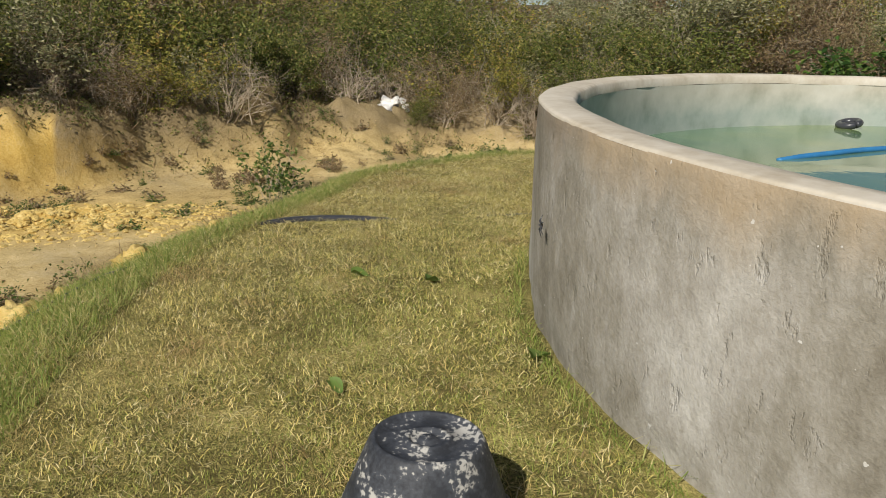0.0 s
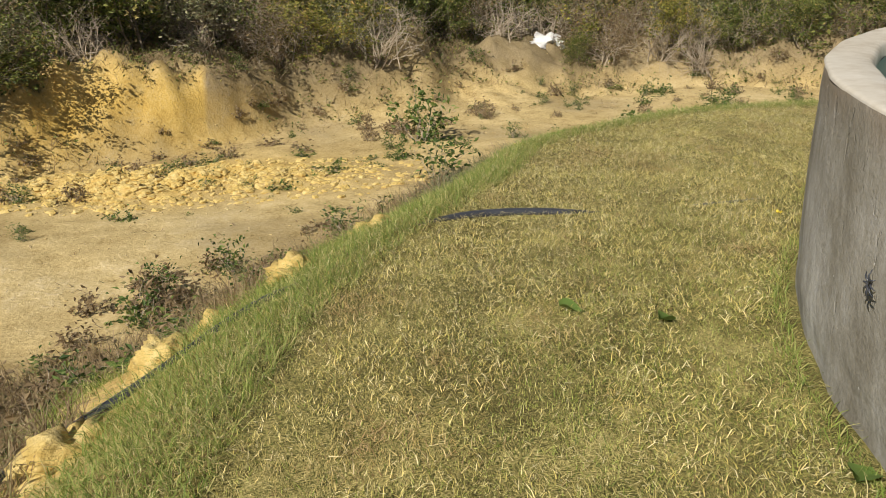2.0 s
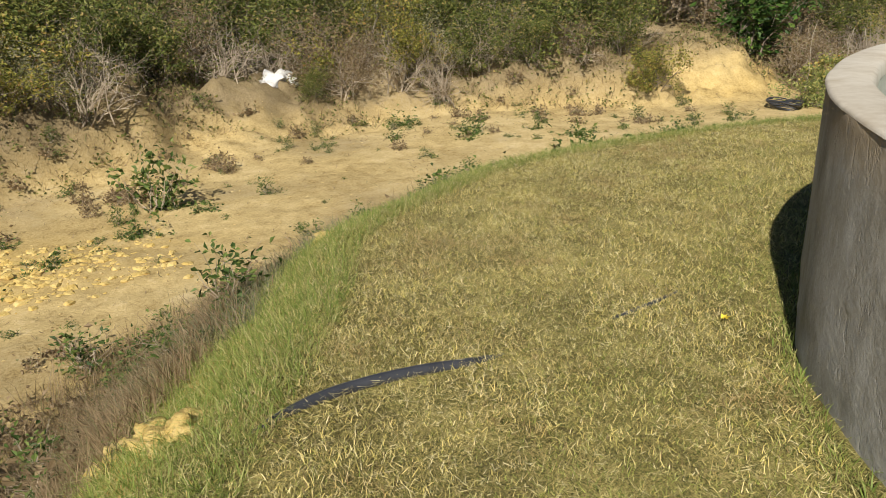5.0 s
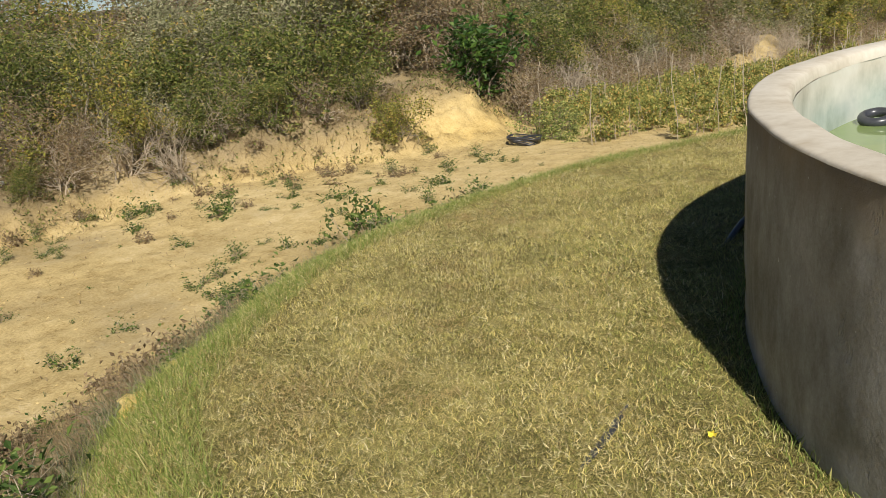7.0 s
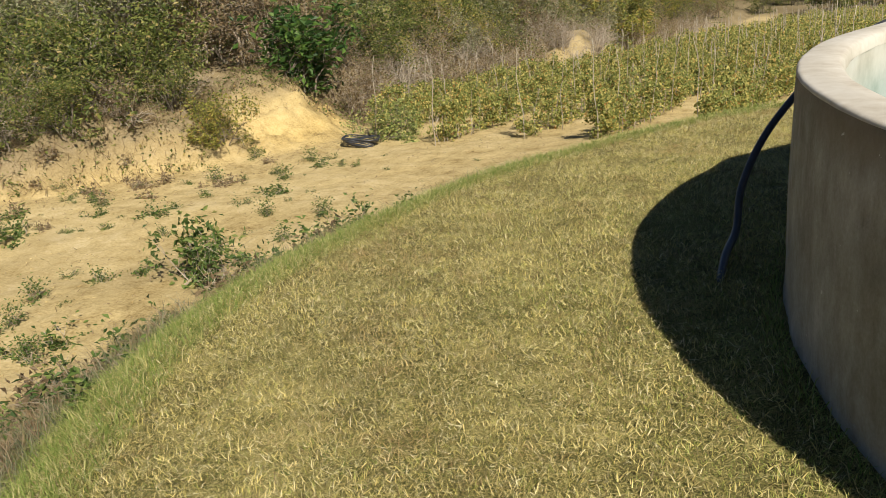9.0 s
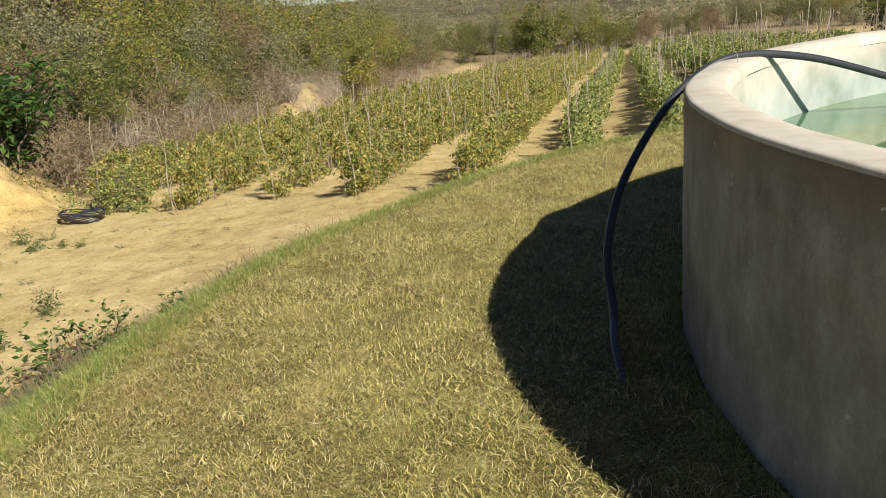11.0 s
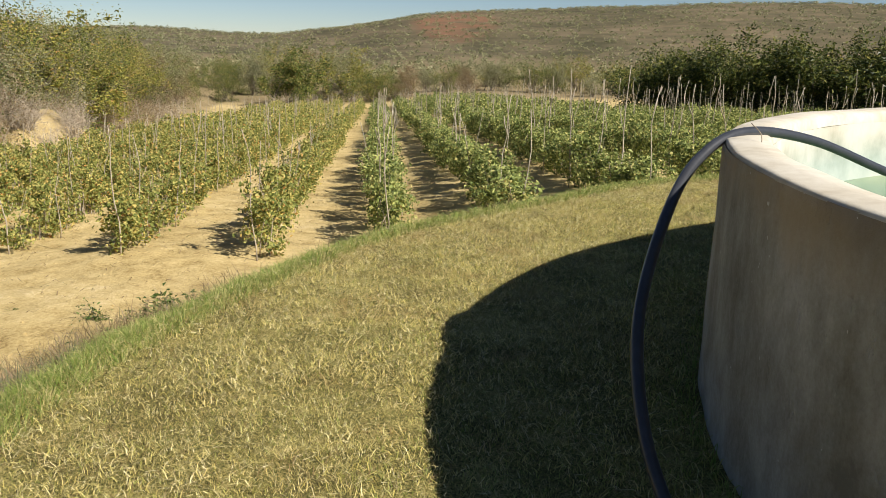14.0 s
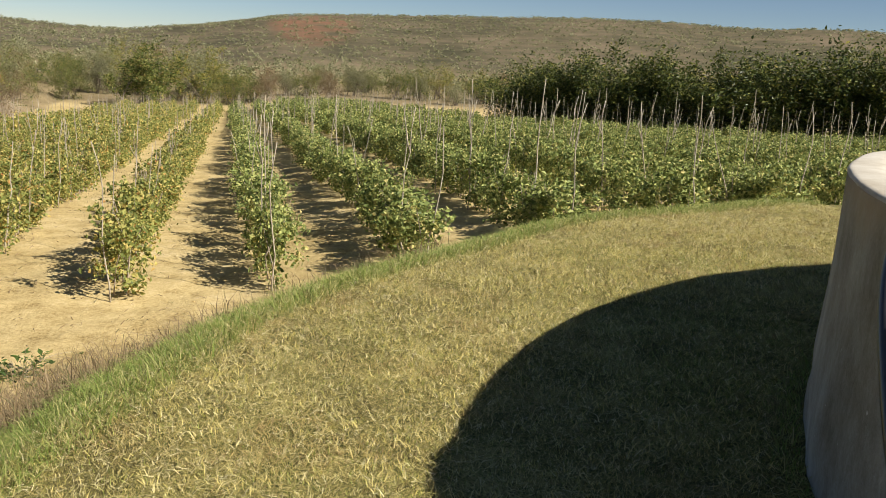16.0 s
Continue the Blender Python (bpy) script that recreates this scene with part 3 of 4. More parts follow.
pipe("water_pipe", [(-4.36, -0.6, -0.16), (-4.41, -0.25, -0.10), (-4.42, 0.06, -0.04), (-4.45, 0.34, 0.16), (-4.38, 0.70, 0.42), (-4.19, 1.07, 0.70), (-3.97, 1.36, 0.91), (-3.68, 1.57, 1.022),
                    (-3.2, 1.84, 0.96), (-2.6, 2.12, 0.76), (-2.0, 2.3, 0.58), (-1.4, 2.4, 0.52)], 0.0235, M_BLACK, "black plastic pipe arching over the tank rim", "pipe")
SUPPLY = ((-0.9, -7.9, 0.01), (-1.5, -7.15, 0.0), (-2.0, -6.55, 0.005), (-2.45, -6.1, 0.01), (-2.8, -5.75, -0.04), (-3.15, -5.45, -0.05), (-3.4, -5.2, -0.025), (-3.5, -4.95, 0.004), (-3.53, -4.7, 0.012),
          (-3.52, -4.45, 0.010), (-3.49, -4.2, -0.006), (-3.5, -3.95, -0.035), (-3.56, -3.55, -0.032), (-3.62, -3.25, -0.021), (-3.7, -2.95, -0.023), (-3.78, -2.65, -0.035), (-3.85, -2.4, -0.06))
pipe("supply_pipe", [(x_, y_, gz(x_, y_) + d_) for x_, y_, d_ in SUPPLY], 0.028, M_BLACK, "black plastic pipe half sunk in the turf", "pipe")
# blue line on the tank water, drawn as a thin tube
pipe("blue_strip", [(-2.08, -1.8, 0.55), (-2.15, -1.55, 0.565), (-2.24, -1.25, 0.57), (-2.36, -0.9, 0.572), (-2.47, -0.5, 0.568), (-2.6, 0.0, 0.55)], 0.022, M_BLUE, "narrow blue strip along the water surface", "pipe")
ring = [(math.cos(t) * 0.085 - 3.68, math.sin(t) * 0.085 + 0.15, 0.60 + 0.02 * math.sin(t)) for t in np.linspace(0, 6.1, 14)]
pipe("hose_coil", ring, 0.032, M_BLACK, "coiled end of black hose floating in the tank", "hose", 4)
wire = [(-3.72, 1.40, 1.08), (-3.70, 1.33, 1.03), (-3.72, 1.30, 0.93)]
pipe("tie_wire", wire, 0.0022, M_TWIG, "thin wire tying the pipe to the rim", "wire", 6, 6)


# ---- crop rows ----
def crop_segment(length, leaves, height, width, leaf, mat, seed, sag=0.25):
    """A stretch of a row of staked plants: stems and many leaves in bunches."""
    rng = np.random.default_rng(seed)
    bunches = int(length * 26)
    by, bx = rng.uniform(0, length, bunches), rng.normal(0, width * 0.27, bunches)
    topz = height * (0.82 + 0.22 * np.sin(by * 3.1 + seed) * rng.uniform(0.3, 1, bunches))
    bz = topz * rng.uniform(0.06, 1.0, bunches) ** 0.75
    bx = bx * (1.15 - 0.55 * bz / height)
    k = rng.integers(0, bunches, leaves)
    c = np.stack([bx[k] + rng.normal(0, 0.075, leaves), by[k] + rng.normal(0, 0.075, leaves), bz[k] + rng.normal(0, 0.06, leaves)], 1)
    c[:, 2] = np.clip(c[:, 2], 0.03, None)
    v, f = leaf_arrays(c, leaf * rng.uniform(0.6, 1.35, leaves), rng, 0.3, 0.62)
    me = mesh_of("foliage", v, f, mat)
    pile = Pile()
    for _ in range(int(length * 5)):
        x, y = rng.normal(0, 0.07), rng.uniform(0, length)
        h = height * rng.uniform(0.6, 0.95)
        vv, ff = tube_arrays([(x, y, 0), (x + rng.normal(0, 0.05), y + rng.normal(0, 0.06), h * 0.5), (x + rng.normal(0, 0.12), y + rng.normal(0, 0.12), h)], [0.009, 0.007, 0.003], 4)
        pile.add(vv, ff)
    return me, pile.mesh("stems", M_TWIG)


SEG_N, SEG_F = 2.4, 6.0
DRY = [crop_segment(SEG_N, 3300, 0.95, 0.56, 0.064, M_TOMATO_DRY, 30 + i) for i in range(3)]
DRY_FAR = [crop_segment(SEG_F, 2300, 0.95, 0.6, 0.10, M_TOMATO_DRY, 40 + i) for i in range(2)]
GRN = [crop_segment(SEG_N, 4000, 0.86, 0.70, 0.066, M_TOMATO, 50 + i) for i in range(3)]
NARROW = [crop_segment(SEG_N, 3200, 1.0, 0.54, 0.064, M_TOMATO, 80 + i) for i in range(2)]
GRN_FAR = [crop_segment(SEG_F, 3000, 0.86, 0.85, 0.105, M_TOMATO, 60 + i) for i in range(2)]


def crop_row(x, y0, y1, dry, lift=1.0, slim=False):
    row = tagged(new("crop_row"), "yellowing row of staked tomato plants on sandy soil" if dry else "dense green row of staked tomato plants", "crop row", "rows of the field")
    row.location = (x, y0, gz(x, y0))
    y, k = y0, int(abs(x) * 7)
    while y < y1:
        near = y < 32
        pool, seg = ((NARROW if slim else DRY if dry else GRN), SEG_N) if near else ((DRY_FAR if dry else GRN_FAR), SEG_F)
        leaf, stem = pool[k % len(pool)]
        flip = RNG.random() < 0.5
        za, zb = gz(x, y), gz(x, y + seg)
        m = Matrix.Translation((RNG.normal(0, 0.05), y - y0 + (seg if flip else 0), (zb if flip else za) - row.location.z)) @ Matrix.Rotation(math.atan2(zb - za, seg), 4, "X") @ Matrix.Rotation(math.pi if flip else 0, 4, "Z")
        sc = lift * RNG.uniform(0.9, 1.12)
        m = m @ Matrix.Diagonal((RNG.uniform(0.88, 1.15), 1.0, sc, 1))
        link("foliage", leaf, row, "", m)
        if near:
            tagged(link("stem_tangle", stem, row, "", m), kind="stuff")
        y += seg
        k += 1


def stake_mesh(seed, h):
    rng = np.random.default_rng(seed)
    z = np.linspace(-0.05, h, 8)
    p = np.stack([np.cumsum(rng.normal(0, 0.022, 8)), np.cumsum(rng.normal(0, 0.022, 8)), z], 1)
    pile = Pile()
    v, f = tube_arrays(p, np.linspace(0.0105, 0.005, 8), 6)
    pile.add(v, f)
    if seed % 2:
        q = p[5]
        v, f = tube_arrays([q, q + [0.04, 0.03, 0.12], q + [0.06, 0.05, 0.24]], [0.009, 0.007, 0.004], 5)
        pile.add(v, f)
    return pile.mesh("wooden_stake", M_WOOD, True)


STAKES = [stake_mesh(70 + i, 1.5 + 0.07 * i) for i in range(6)]


def stake(x, y, lean=5, scale=1.0, k=None):
    ob = link("wooden_stake", STAKES[int(RNG.integers(0, 6)) if k is None else k])
    ob.matrix_basis = Matrix.Translation((x, y, gz(x, y) - 0.01)) @ Euler((radians(RNG.normal(0, lean)), radians(RNG.normal(0, lean)), RNG.uniform(0, 6.28))).to_matrix().to_4x4() @ Matrix.Diagonal((scale, scale, scale, 1))
    return tagged(ob, "crooked weathered stick staking the plants", "stake", "stakes of the field")


ROW_X = [-16.2, -14.4, -12.55, -10.8, -8.95, -7.05, -5.2, -3.45, -1.6, 0.25, 2.1, 3.95, 5.8, 7.65, 9.5, 11.35, 13.2, 15.05, 16.9, 18.75, 20.6]
ROW_Y = [14.5, 10.4, 9.8, 10.5, 9.7, 9.4, 9.4, 9.1, 9.2, 9.5, 9.9, 10.2, 10.4, 10.6, 10.8, 11, 11, 11, 11, 11, 11]
for rx_, ry_ in zip(ROW_X, ROW_Y):
    dry = rx_ < -6.5
    end = 23 if rx_ < -15 else 78 if rx_ < 6 else max(20, 42 - (rx_ - 9) * 1.25)
    crop_row(rx_, ry_, end, dry, 1.12 if rx_ > -15 else 0.95, -6 < rx_ < -5)
    stake(rx_ + 0.02, ry_ + 0.02, 3, 1.12, 2)
    y_ = ry_ + 1.2
    while y_ < min(end, 26):
        stake(rx_ + RNG.normal(0, 0.13), y_, 6, RNG.uniform(0.85, 1.1) * (1.0 if dry else 1.15))
        y_ += RNG.uniform(0.8, 1.5) * (1.15 if y_ < 20 else 1.4)


def far_stakes():
    """The stakes farther down the rows, past counting."""
    pile = Pile()
    for x in ROW_X:
        y, end = 26.0, 20 if x < -15 else min(76 if x < 6 else max(20, 42 - (x - 9) * 1.25), 76)
        while y < end:
            p = np.array([x + RNG.normal(0, 0.15), y, gz(x, y) - 0.05])
            q = p + [RNG.normal(0, 0.09), RNG.normal(0, 0.09), RNG.uniform(1.4, 1.95)]
            v, f = tube_arrays([p, (p + q) / 2 + RNG.normal(0, 0.03, 3), q], [0.011, 0.010, 0.006], 4)
            pile.add(v, f)
            y += RNG.uniform(0.9, 2.0)
    tagged(link("far_stakes", pile.mesh("far_stakes", M_WOOD)), "crooked sticks standing along the far crop rows", "stake", "", "stuff")


far_stakes()


# ---- shrubs, trees, weeds ----
def limb(pile, p, d, length, r, depth, rng, spread=0.6, tips=None, droop=0.0, sides=4):
    """A crooked tapering branch with side branches; tips collects the twig ends."""
    n = 4 if depth > 0 else 2
    pts, rad = [np.array(p, float)], [r]
    d = np.array(d, float) / np.linalg.norm(d)
    for i in range(n):
        d = d + rng.normal(0, 0.22, 3) + np.array([0, 0, -droop])
        d /= np.linalg.norm(d)
        pts.append(pts[-1] + d * length / n)
        rad.append(r * (1 - 0.75 * (i + 1) / n))
    v, f = tube_arrays(pts, rad, sides)
    pile.add(v, f)
    if depth == 0:
        if tips is not None:
            tips.extend([(pts[0] + pts[1]) / 2, pts[1], pts[2]])
        return
    if tips is not None:
        tips.append(pts[-1])
    for i in range(1, n + 1):
        for _ in range(1 if i < n else 2):
            e = d + rng.normal(0, spread, 3)
            limb(pile, pts[i], e, length * rng.uniform(0.45, 0.7), rad[i] * 0.8 + 0.001, depth - 1, rng, spread, tips, droop, 3)


def shrub_meshes(seed, h, stems, leaves, leaf, mat, spread=0.55, bark=M_BARK, depth=2, wide=0.5, spray=0.09):
    rng = np.random.default_rng(seed)
    pile, tips = Pile(), []
    for _ in range(stems):
        a = rng.uniform(0, 6.28)
        t = rng.uniform(0.1, wide)
        limb(pile, (rng.normal(0, 0.10 * h), rng.normal(0, 0.10 * h), -0.06), (math.cos(a) * t, math.sin(a) * t, 1), h * rng.uniform(0.5, 0.72), 0.012 * h, depth, rng, spread, tips)
    me_b = pile.mesh("branch_tangle", bark)
    if not leaves:
        return me_b, None
    tips = np.array(tips)
    k = rng.integers(0, len(tips), leaves)
    c = tips[k] + rng.normal(0, spray * h * 0.5, (leaves, 3))
    c[:, 2] = np.clip(c[:, 2], 0.02, None)
    v, f = leaf_arrays(c, leaf * rng.uniform(0.6, 1.4, leaves), rng, 0.35, 0.5)
    return me_b, mesh_of("foliage", v, f, mat)


def plant(name, meshes, x, y, scale, label, category, group="", sink=0.03, z=None):
    ob = tagged(new(name), label, category, group)
    ob.matrix_basis = Matrix.Translation((x, y, (gz(x, y) if z is None else z) - sink)) @ Matrix.Rotation(RNG.uniform(0, 6.28), 4, "Z") @ Matrix.Diagonal((scale * RNG.uniform(0.85, 1.2), scale * RNG.uniform(0.85, 1.2), scale, 1))
    link("branch_tangle", meshes[0], ob)
    if meshes[1] is not None:
        link("foliage", meshes[1], ob)
    return ob


SHRUBS = []
for i in range(3):
    SHRUBS.append((shrub_meshes(100 + i, 2.0, 8, 4200, 0.088, M_SHRUB[0]), "olive green leafy shrub on the earth bank"))
for i in range(2):
    SHRUBS.append((shrub_meshes(110 + i, 2.0, 8, 4000, 0.085, M_SHRUB[1]), "yellow-green leafy shrub on the earth bank"))
for i in range(2):
    SHRUBS.append((shrub_meshes(120 + i, 2.0, 9, 3600, 0.075, M_SHRUB[2]), "dusty grey-green shrub on the earth bank"))
for i in range(2):
    SHRUBS.append((shrub_meshes(130 + i, 1.9, 11, 2000, 0.07, M_SHRUB[3], 0.7, M_TWIG), "dry brown half-bare shrub on the bank"))
LARGE = [(shrub_meshes(300 + i, 4.2, 9, 7000, 0.115, M_SHRUB[i % 4], 0.6, M_BARK if i % 4 < 3 else M_TWIG, 2, 0.55, 0.08), "tall " + ("olive green leafy", "yellow-green leafy", "dusty grey-green", "dry brown half-bare")[i % 4] + " shrub") for i in range(5)]
BARE = [shrub_meshes(140 + i, 1.8, 11, 0, 0, None, 0.75, M_TWIG, 2, 0.8) for i in range(2)]
BIG = shrub_meshes(150, 2.0, 7, 1250, 0.18, M_BRIGHT, 0.75, M_BARK, 2, 0.6, 0.13)
ROUND = shrub_meshes(151, 1.2, 10, 3600, 0.06, M_SHRUB[1], 0.6, M_BARK, 2, 0.9)
TREE = [shrub_meshes(160 + i, 4.0, 3, 5200, 0.16, M_SHRUB[i % 2], 0.6, M_BARK, 3, 0.35, 0.06) for i in range(2)]
ORCHARD = [shrub_meshes(170 + i, 3.0, 9, 11000, 0.12, M_ORCHARD, 0.55, M_BARK, 2, 0.6, 0.12) for i in range(2)]


def bank_x(y):
    return float(np.interp(y, BANK_Y, BANK_X))


MIX = [0, 1, 2, 3, 4, 5, 6, 7, 8, 0, 2, 3, 5, 6, 7, 8]
for depth_, step_, smin, smax in ((1.25, 0.85, 0.5, 0.8), (2.5, 1.1, 0.85, 1.2), (4.4, 1.6, 1.15, 1.6), (7.5, 2.2, 1.4, 2.0), (12, 3.2, 1.5, 2.3), (19, 5.0, 1.8, 2.6)):
    y_ = -19.0 if depth_ < 6 else -30.0
    while y_ < (48 if depth_ < 9 else 78):
        x_ = bank_x(y_) - depth_ - abs(RNG.normal(0, 0.35 * depth_ ** 0.5))
        skip = (-5.0 < y_ < -1.2 and depth_ < 2.0) or (-11.5 < y_ < -7.5 and depth_ < 1.5) or (8.4 < y_ < 13.2 and depth_ < 5) or (25 < y_ < 29 and depth_ < 2)
        skip = skip or (abs(y_ + 0.25) < 1.1 and x_ > -21.2)
        if not skip:
            size_ = RNG.uniform(smin, smax) * (1.0 if y_ < 9 else 1.25 if y_ < 25 else 1.6)
            m_, lab_ = SHRUBS[MIX[int(RNG.integers(0, len(MIX)))]] if size_ < 1.3 else LARGE[int(RNG.integers(0, 5))]
            plant("shrub", m_, x_, y_, size_ if size_ < 1.3 else size_ / 2.1, lab_, "shrub", "scrub on the bank")
            if RNG.random() < 0.55 and depth_ < 6:
                plant("bare_shrub", BARE[int(RNG.integers(0, 2))], x_ + 0.7, y_ + 0.5, RNG.uniform(0.5, 0.95), "leafless tangle of dry grey twigs", "shrub", "scrub on the bank")
        y_ += step_ * RNG.uniform(0.7, 1.3) * (1.15 if y_ > 14 else 1.0)
y_ = 12.6
while y_ < 62:
    x_ = bank_x(y_) - RNG.uniform(-0.4, 1.6)
    if RNG.random() < 0.45:
        plant("bare_shrub", BARE[int(RNG.integers(0, 2))], x_, y_, RNG.uniform(0.5, 1.0), "leafless tangle of dry grey twigs", "shrub", "scrub on the bank")
    else:
        plant("shrub", SHRUBS[7 + int(RNG.integers(0, 2))][0], x_, y_, RNG.uniform(0.5, 1.0), SHRUBS[7][1], "shrub", "scrub on the bank")
    y_ += RNG.uniform(0.6, 1.1) * (1 if y_ < 30 else 1.6)
plant("leafy_bush", BIG, -17.4, 11.5, 1.05, "dark green broad-leaved bush above the sand slope", "bush")
plant("round_bush", ROUND, -16.6, 7.9, 0.95, "rounded yellow-green bush at the foot of the bank", "bush")
plant("round_bush", ROUND, -19.4, 7.4, 0.8, "rounded yellow-green bush at the foot of the bank", "bush")
plant("low_bush", SHRUBS[0][0], -19.3, 0.3, 0.36, "low dark green bush beside the sack", "bush")
plant("red_bush", SHRUBS[8][0], -20.0, 1.7, 0.42, "low rusty brown dry bush", "bush")
for x_, y_, s_ in ((-21, 42, 1.1), (-14, 84, 1.5), (-9, 92, 1.2), (-30, 70, 1.3), (-24, 58, 1.0)):
    plant("tree", TREE[int(abs(x_)) % 2], x_, y_, s_, "open-crowned dryland tree beyond the field", "tree", "trees beyond the field")
for i in range(70):
    x_ = -34 + i * 1.5 + RNG.normal(0, 1)
    y_ = RNG.uniform(89, 112)
    m_, lab_ = LARGE[int(RNG.integers(0, 5))]
    plant("far_shrub", m_, x_, y_, RNG.uniform(0.55, 1.0) * (1.35 if x_ < -8 else 1.0), "olive scrub bush beyond the end of the field", "shrub", "scrub beyond the field", 0.1)
for i in range(13):
    t_ = i / 12
    x_, y_ = 10.3 + t_ * 14.7 + RNG.normal(0, 0.3), 44 - t_ * 20 + RNG.normal(0, 0.5)
    plant("orchard_tree", ORCHARD[i % 2], x_, y_, RNG.uniform(1.15, 1.38) * (1 + 0.1 * t_), "dense dark green fruit tree at the field edge", "tree", "orchard trees", 0.15)


for i in range(46):
    y_ = 24 + i * 1.25 + RNG.normal(0, 0.6)
    x_ = bank_x(y_) - RNG.uniform(1.8, 6.5)
    if not (26.5 < y_ < 33.5 and x_ > -20.5):
        m_, lab_ = LARGE[int(RNG.integers(0, 5))]
        plant("tall_shrub", m_, x_, y_, RNG.uniform(0.8, 1.2), lab_ + " beside the crop rows", "shrub", "scrub beside the field")
for i in range(14):
    y_ = RNG.uniform(-17.5, -11.6)
    m_, lab_ = SHRUBS[(0, 1, 2, 5)[i % 4]]
    plant("shrub", m_, bank_x(y_) - RNG.uniform(-0.5, 1.4), y_, RNG.uniform(0.5, 0.9), lab_, "shrub", "scrub on the bank")
for i in range(13):
    plant("bare_shrub", BARE[i % 2], RNG.uniform(-18.8, -16.0), RNG.uniform(27.4, 31.6), RNG.uniform(0.4, 0.8), "leafless tangle of dry grey twigs", "shrub", "brush on the spoil heap")
DEAD = shrub_meshes(145, 3.2, 2, 0, 0, None, 0.8, M_WOOD, 2, 0.5)
for x_, y_, s_ in ((-24.5, 3.6, 1.0), (-23.0, 9.5, 0.8), (-22.0, 17.0, 0.9)):
    plant("dead_tree", DEAD, x_, y_, s_, "pale leafless dead tree in the scrub", "tree", "dead trees in the scrub", 0.1)
plant("row_end_bush", shrub_meshes(152, 1.0, 10, 2600, 0.065, M_TOMATO, 0.6, M_BARK, 2, 0.9), -14.25, 10.6, 1.05, "fresh green bushy plant at the end of a crop row", "bush")


def far_scrub():
    """Bushes over the far slopes, past counting."""
    rng = np.random.default_rng(5)
    n = 11000
    az = np.radians(rng.uniform(-40, 62, n))
    d = rng.uniform(105, 620, n) ** 1.0
    x, y = d * np.sin(az), 20 + d * np.cos(az)
    z = ground_height(x, y)
    k = np.repeat(np.arange(n), 14)
    size = (rng.uniform(0.5, 1.5, n) * (0.5 + d / 1500))[k]
    g = rng.normal(0, 1, (len(k), 3))
    c = np.stack([x[k], y[k], z[k]], 1) + g * size[:, None] * [0.55, 0.55, 0.3] + np.array([0, 0, 1]) * size[:, None] * 0.5
    v, f = leaf_arrays(c, size * 0.7, rng, 0.4, 0.8)
    tagged(link("far_scrub", mesh_of("far_scrub", v, f, M_SHRUB[2])), "sparse dry scrub covering the far hillside", "scrub", "", "stuff")


far_scrub()


def weed_meshes(seed, h, leaves, leaf, mat, stems=7, wide=1.1):
    return shrub_meshes(seed, h, stems, leaves, leaf, mat, 0.7, M_TWIG, 1, wide, 0.16)


WEEDS = [weed_meshes(200, 0.45, 260, 0.052, M_WEED), weed_meshes(201, 0.3, 200, 0.045, M_WEED, 8, 1.8), weed_meshes(202, 0.55, 290, 0.05, M_WEED, 6, 0.7), weed_meshes(203, 0.25, 170, 0.045, M_WEED, 9, 2.5)]
LEAFY = weed_meshes(204, 0.8, 480, 0.085, M_WEED, 8, 0.7)
for x_, y_, s_, k_ in ((-12.0, -5.8, 1.3, 1), (-18.0, 1.9, 1.3, 0), (-16.0, 2.7, 1.5, 0), (-13.3, 5.7, 1.25, 1), (-11.3, -2.5, 1.2, 3), (-9.9, -8.6, 1.2, 3), (-16.9, 1.2, 1.3, 3),
                       (-18.6, -4.4, 1.5, 3), (-7.6, 7.1, 1.5, 1), (-7.7, 4.6, 1.2, 2), (-12.9, -4.5, 1.5, 1), (-13.6, -3.5, 1.2, 3), (-14.8, 1.0, 1.0, 3), (-12.3, 3.2, 1.0, 1), (-10.4, 1.6, 1.6, 2),
                       (-9.7, 2.6, 1.5, 2), (-14.5, 4.2, 1.0, 0), (-11.0, -6.6, 1.1, 3), (-13.6, -6.3, 1.0, 1), (-9.0, 5.2, 1.0, 3), (-16.5, 4.6, 1.1, 1), (-10.3, 0.2, 1.1, 3)):
    plant("weed", WEEDS[k_], x_, y_, s_, "low leafy green weed on bare sand", "weed", "weeds on the sand", 0.02)
for x_, y_, k_, s_ in [(-11.8, 2.45, 0, 0.9), (-12.28, 2.01, 3, 1.2), (-11.36, 0.07, 1, 1.3), (-11.56, -0.34, 3, 1.1), (-17.17, 3.35, 3, 1.2), (-15.58, 3.82, 1, 0.9), (-11.97, 2.91, 0, 1.0), (-10.86, 2.52, 3, 1.2), (-11.47, 2.04, 1, 1.1), (-13.42, 5.91, 3, 1.1), (-7.49, 7.18, 0, 0.8), (-8.43, 6.94, 1, 1.0), (-7.99, 6.88, 3, 0.9)]:
    plant("weed", WEEDS[k_], x_, y_, s_, "low leafy green weed on bare sand", "weed", "weeds on the sand", 0.02)
for i in range(46):
    a_ = radians(RNG.uniform(-190, -118))
    r_ = RNG.uniform(8.2, 10.3)
    plant("weed", WEEDS[int(RNG.integers(0, 4))], r_ * math.cos(a_), r_ * math.sin(a_), RNG.uniform(0.6, 1.25), "straggling weed at the foot of the platform", "weed", "weeds at the platform foot", 0.02)
plant("leafy_weed", LEAFY, -14.2, -4.1, 1.35, "tall broad-leaved weed on bare sand", "weed", "weeds on the sand", 0.02)
plant("leafy_weed", LEAFY, -11.2, 1.9, 1.15, "tall broad-leaved weed on bare sand", "weed", "weeds on the sand", 0.02)
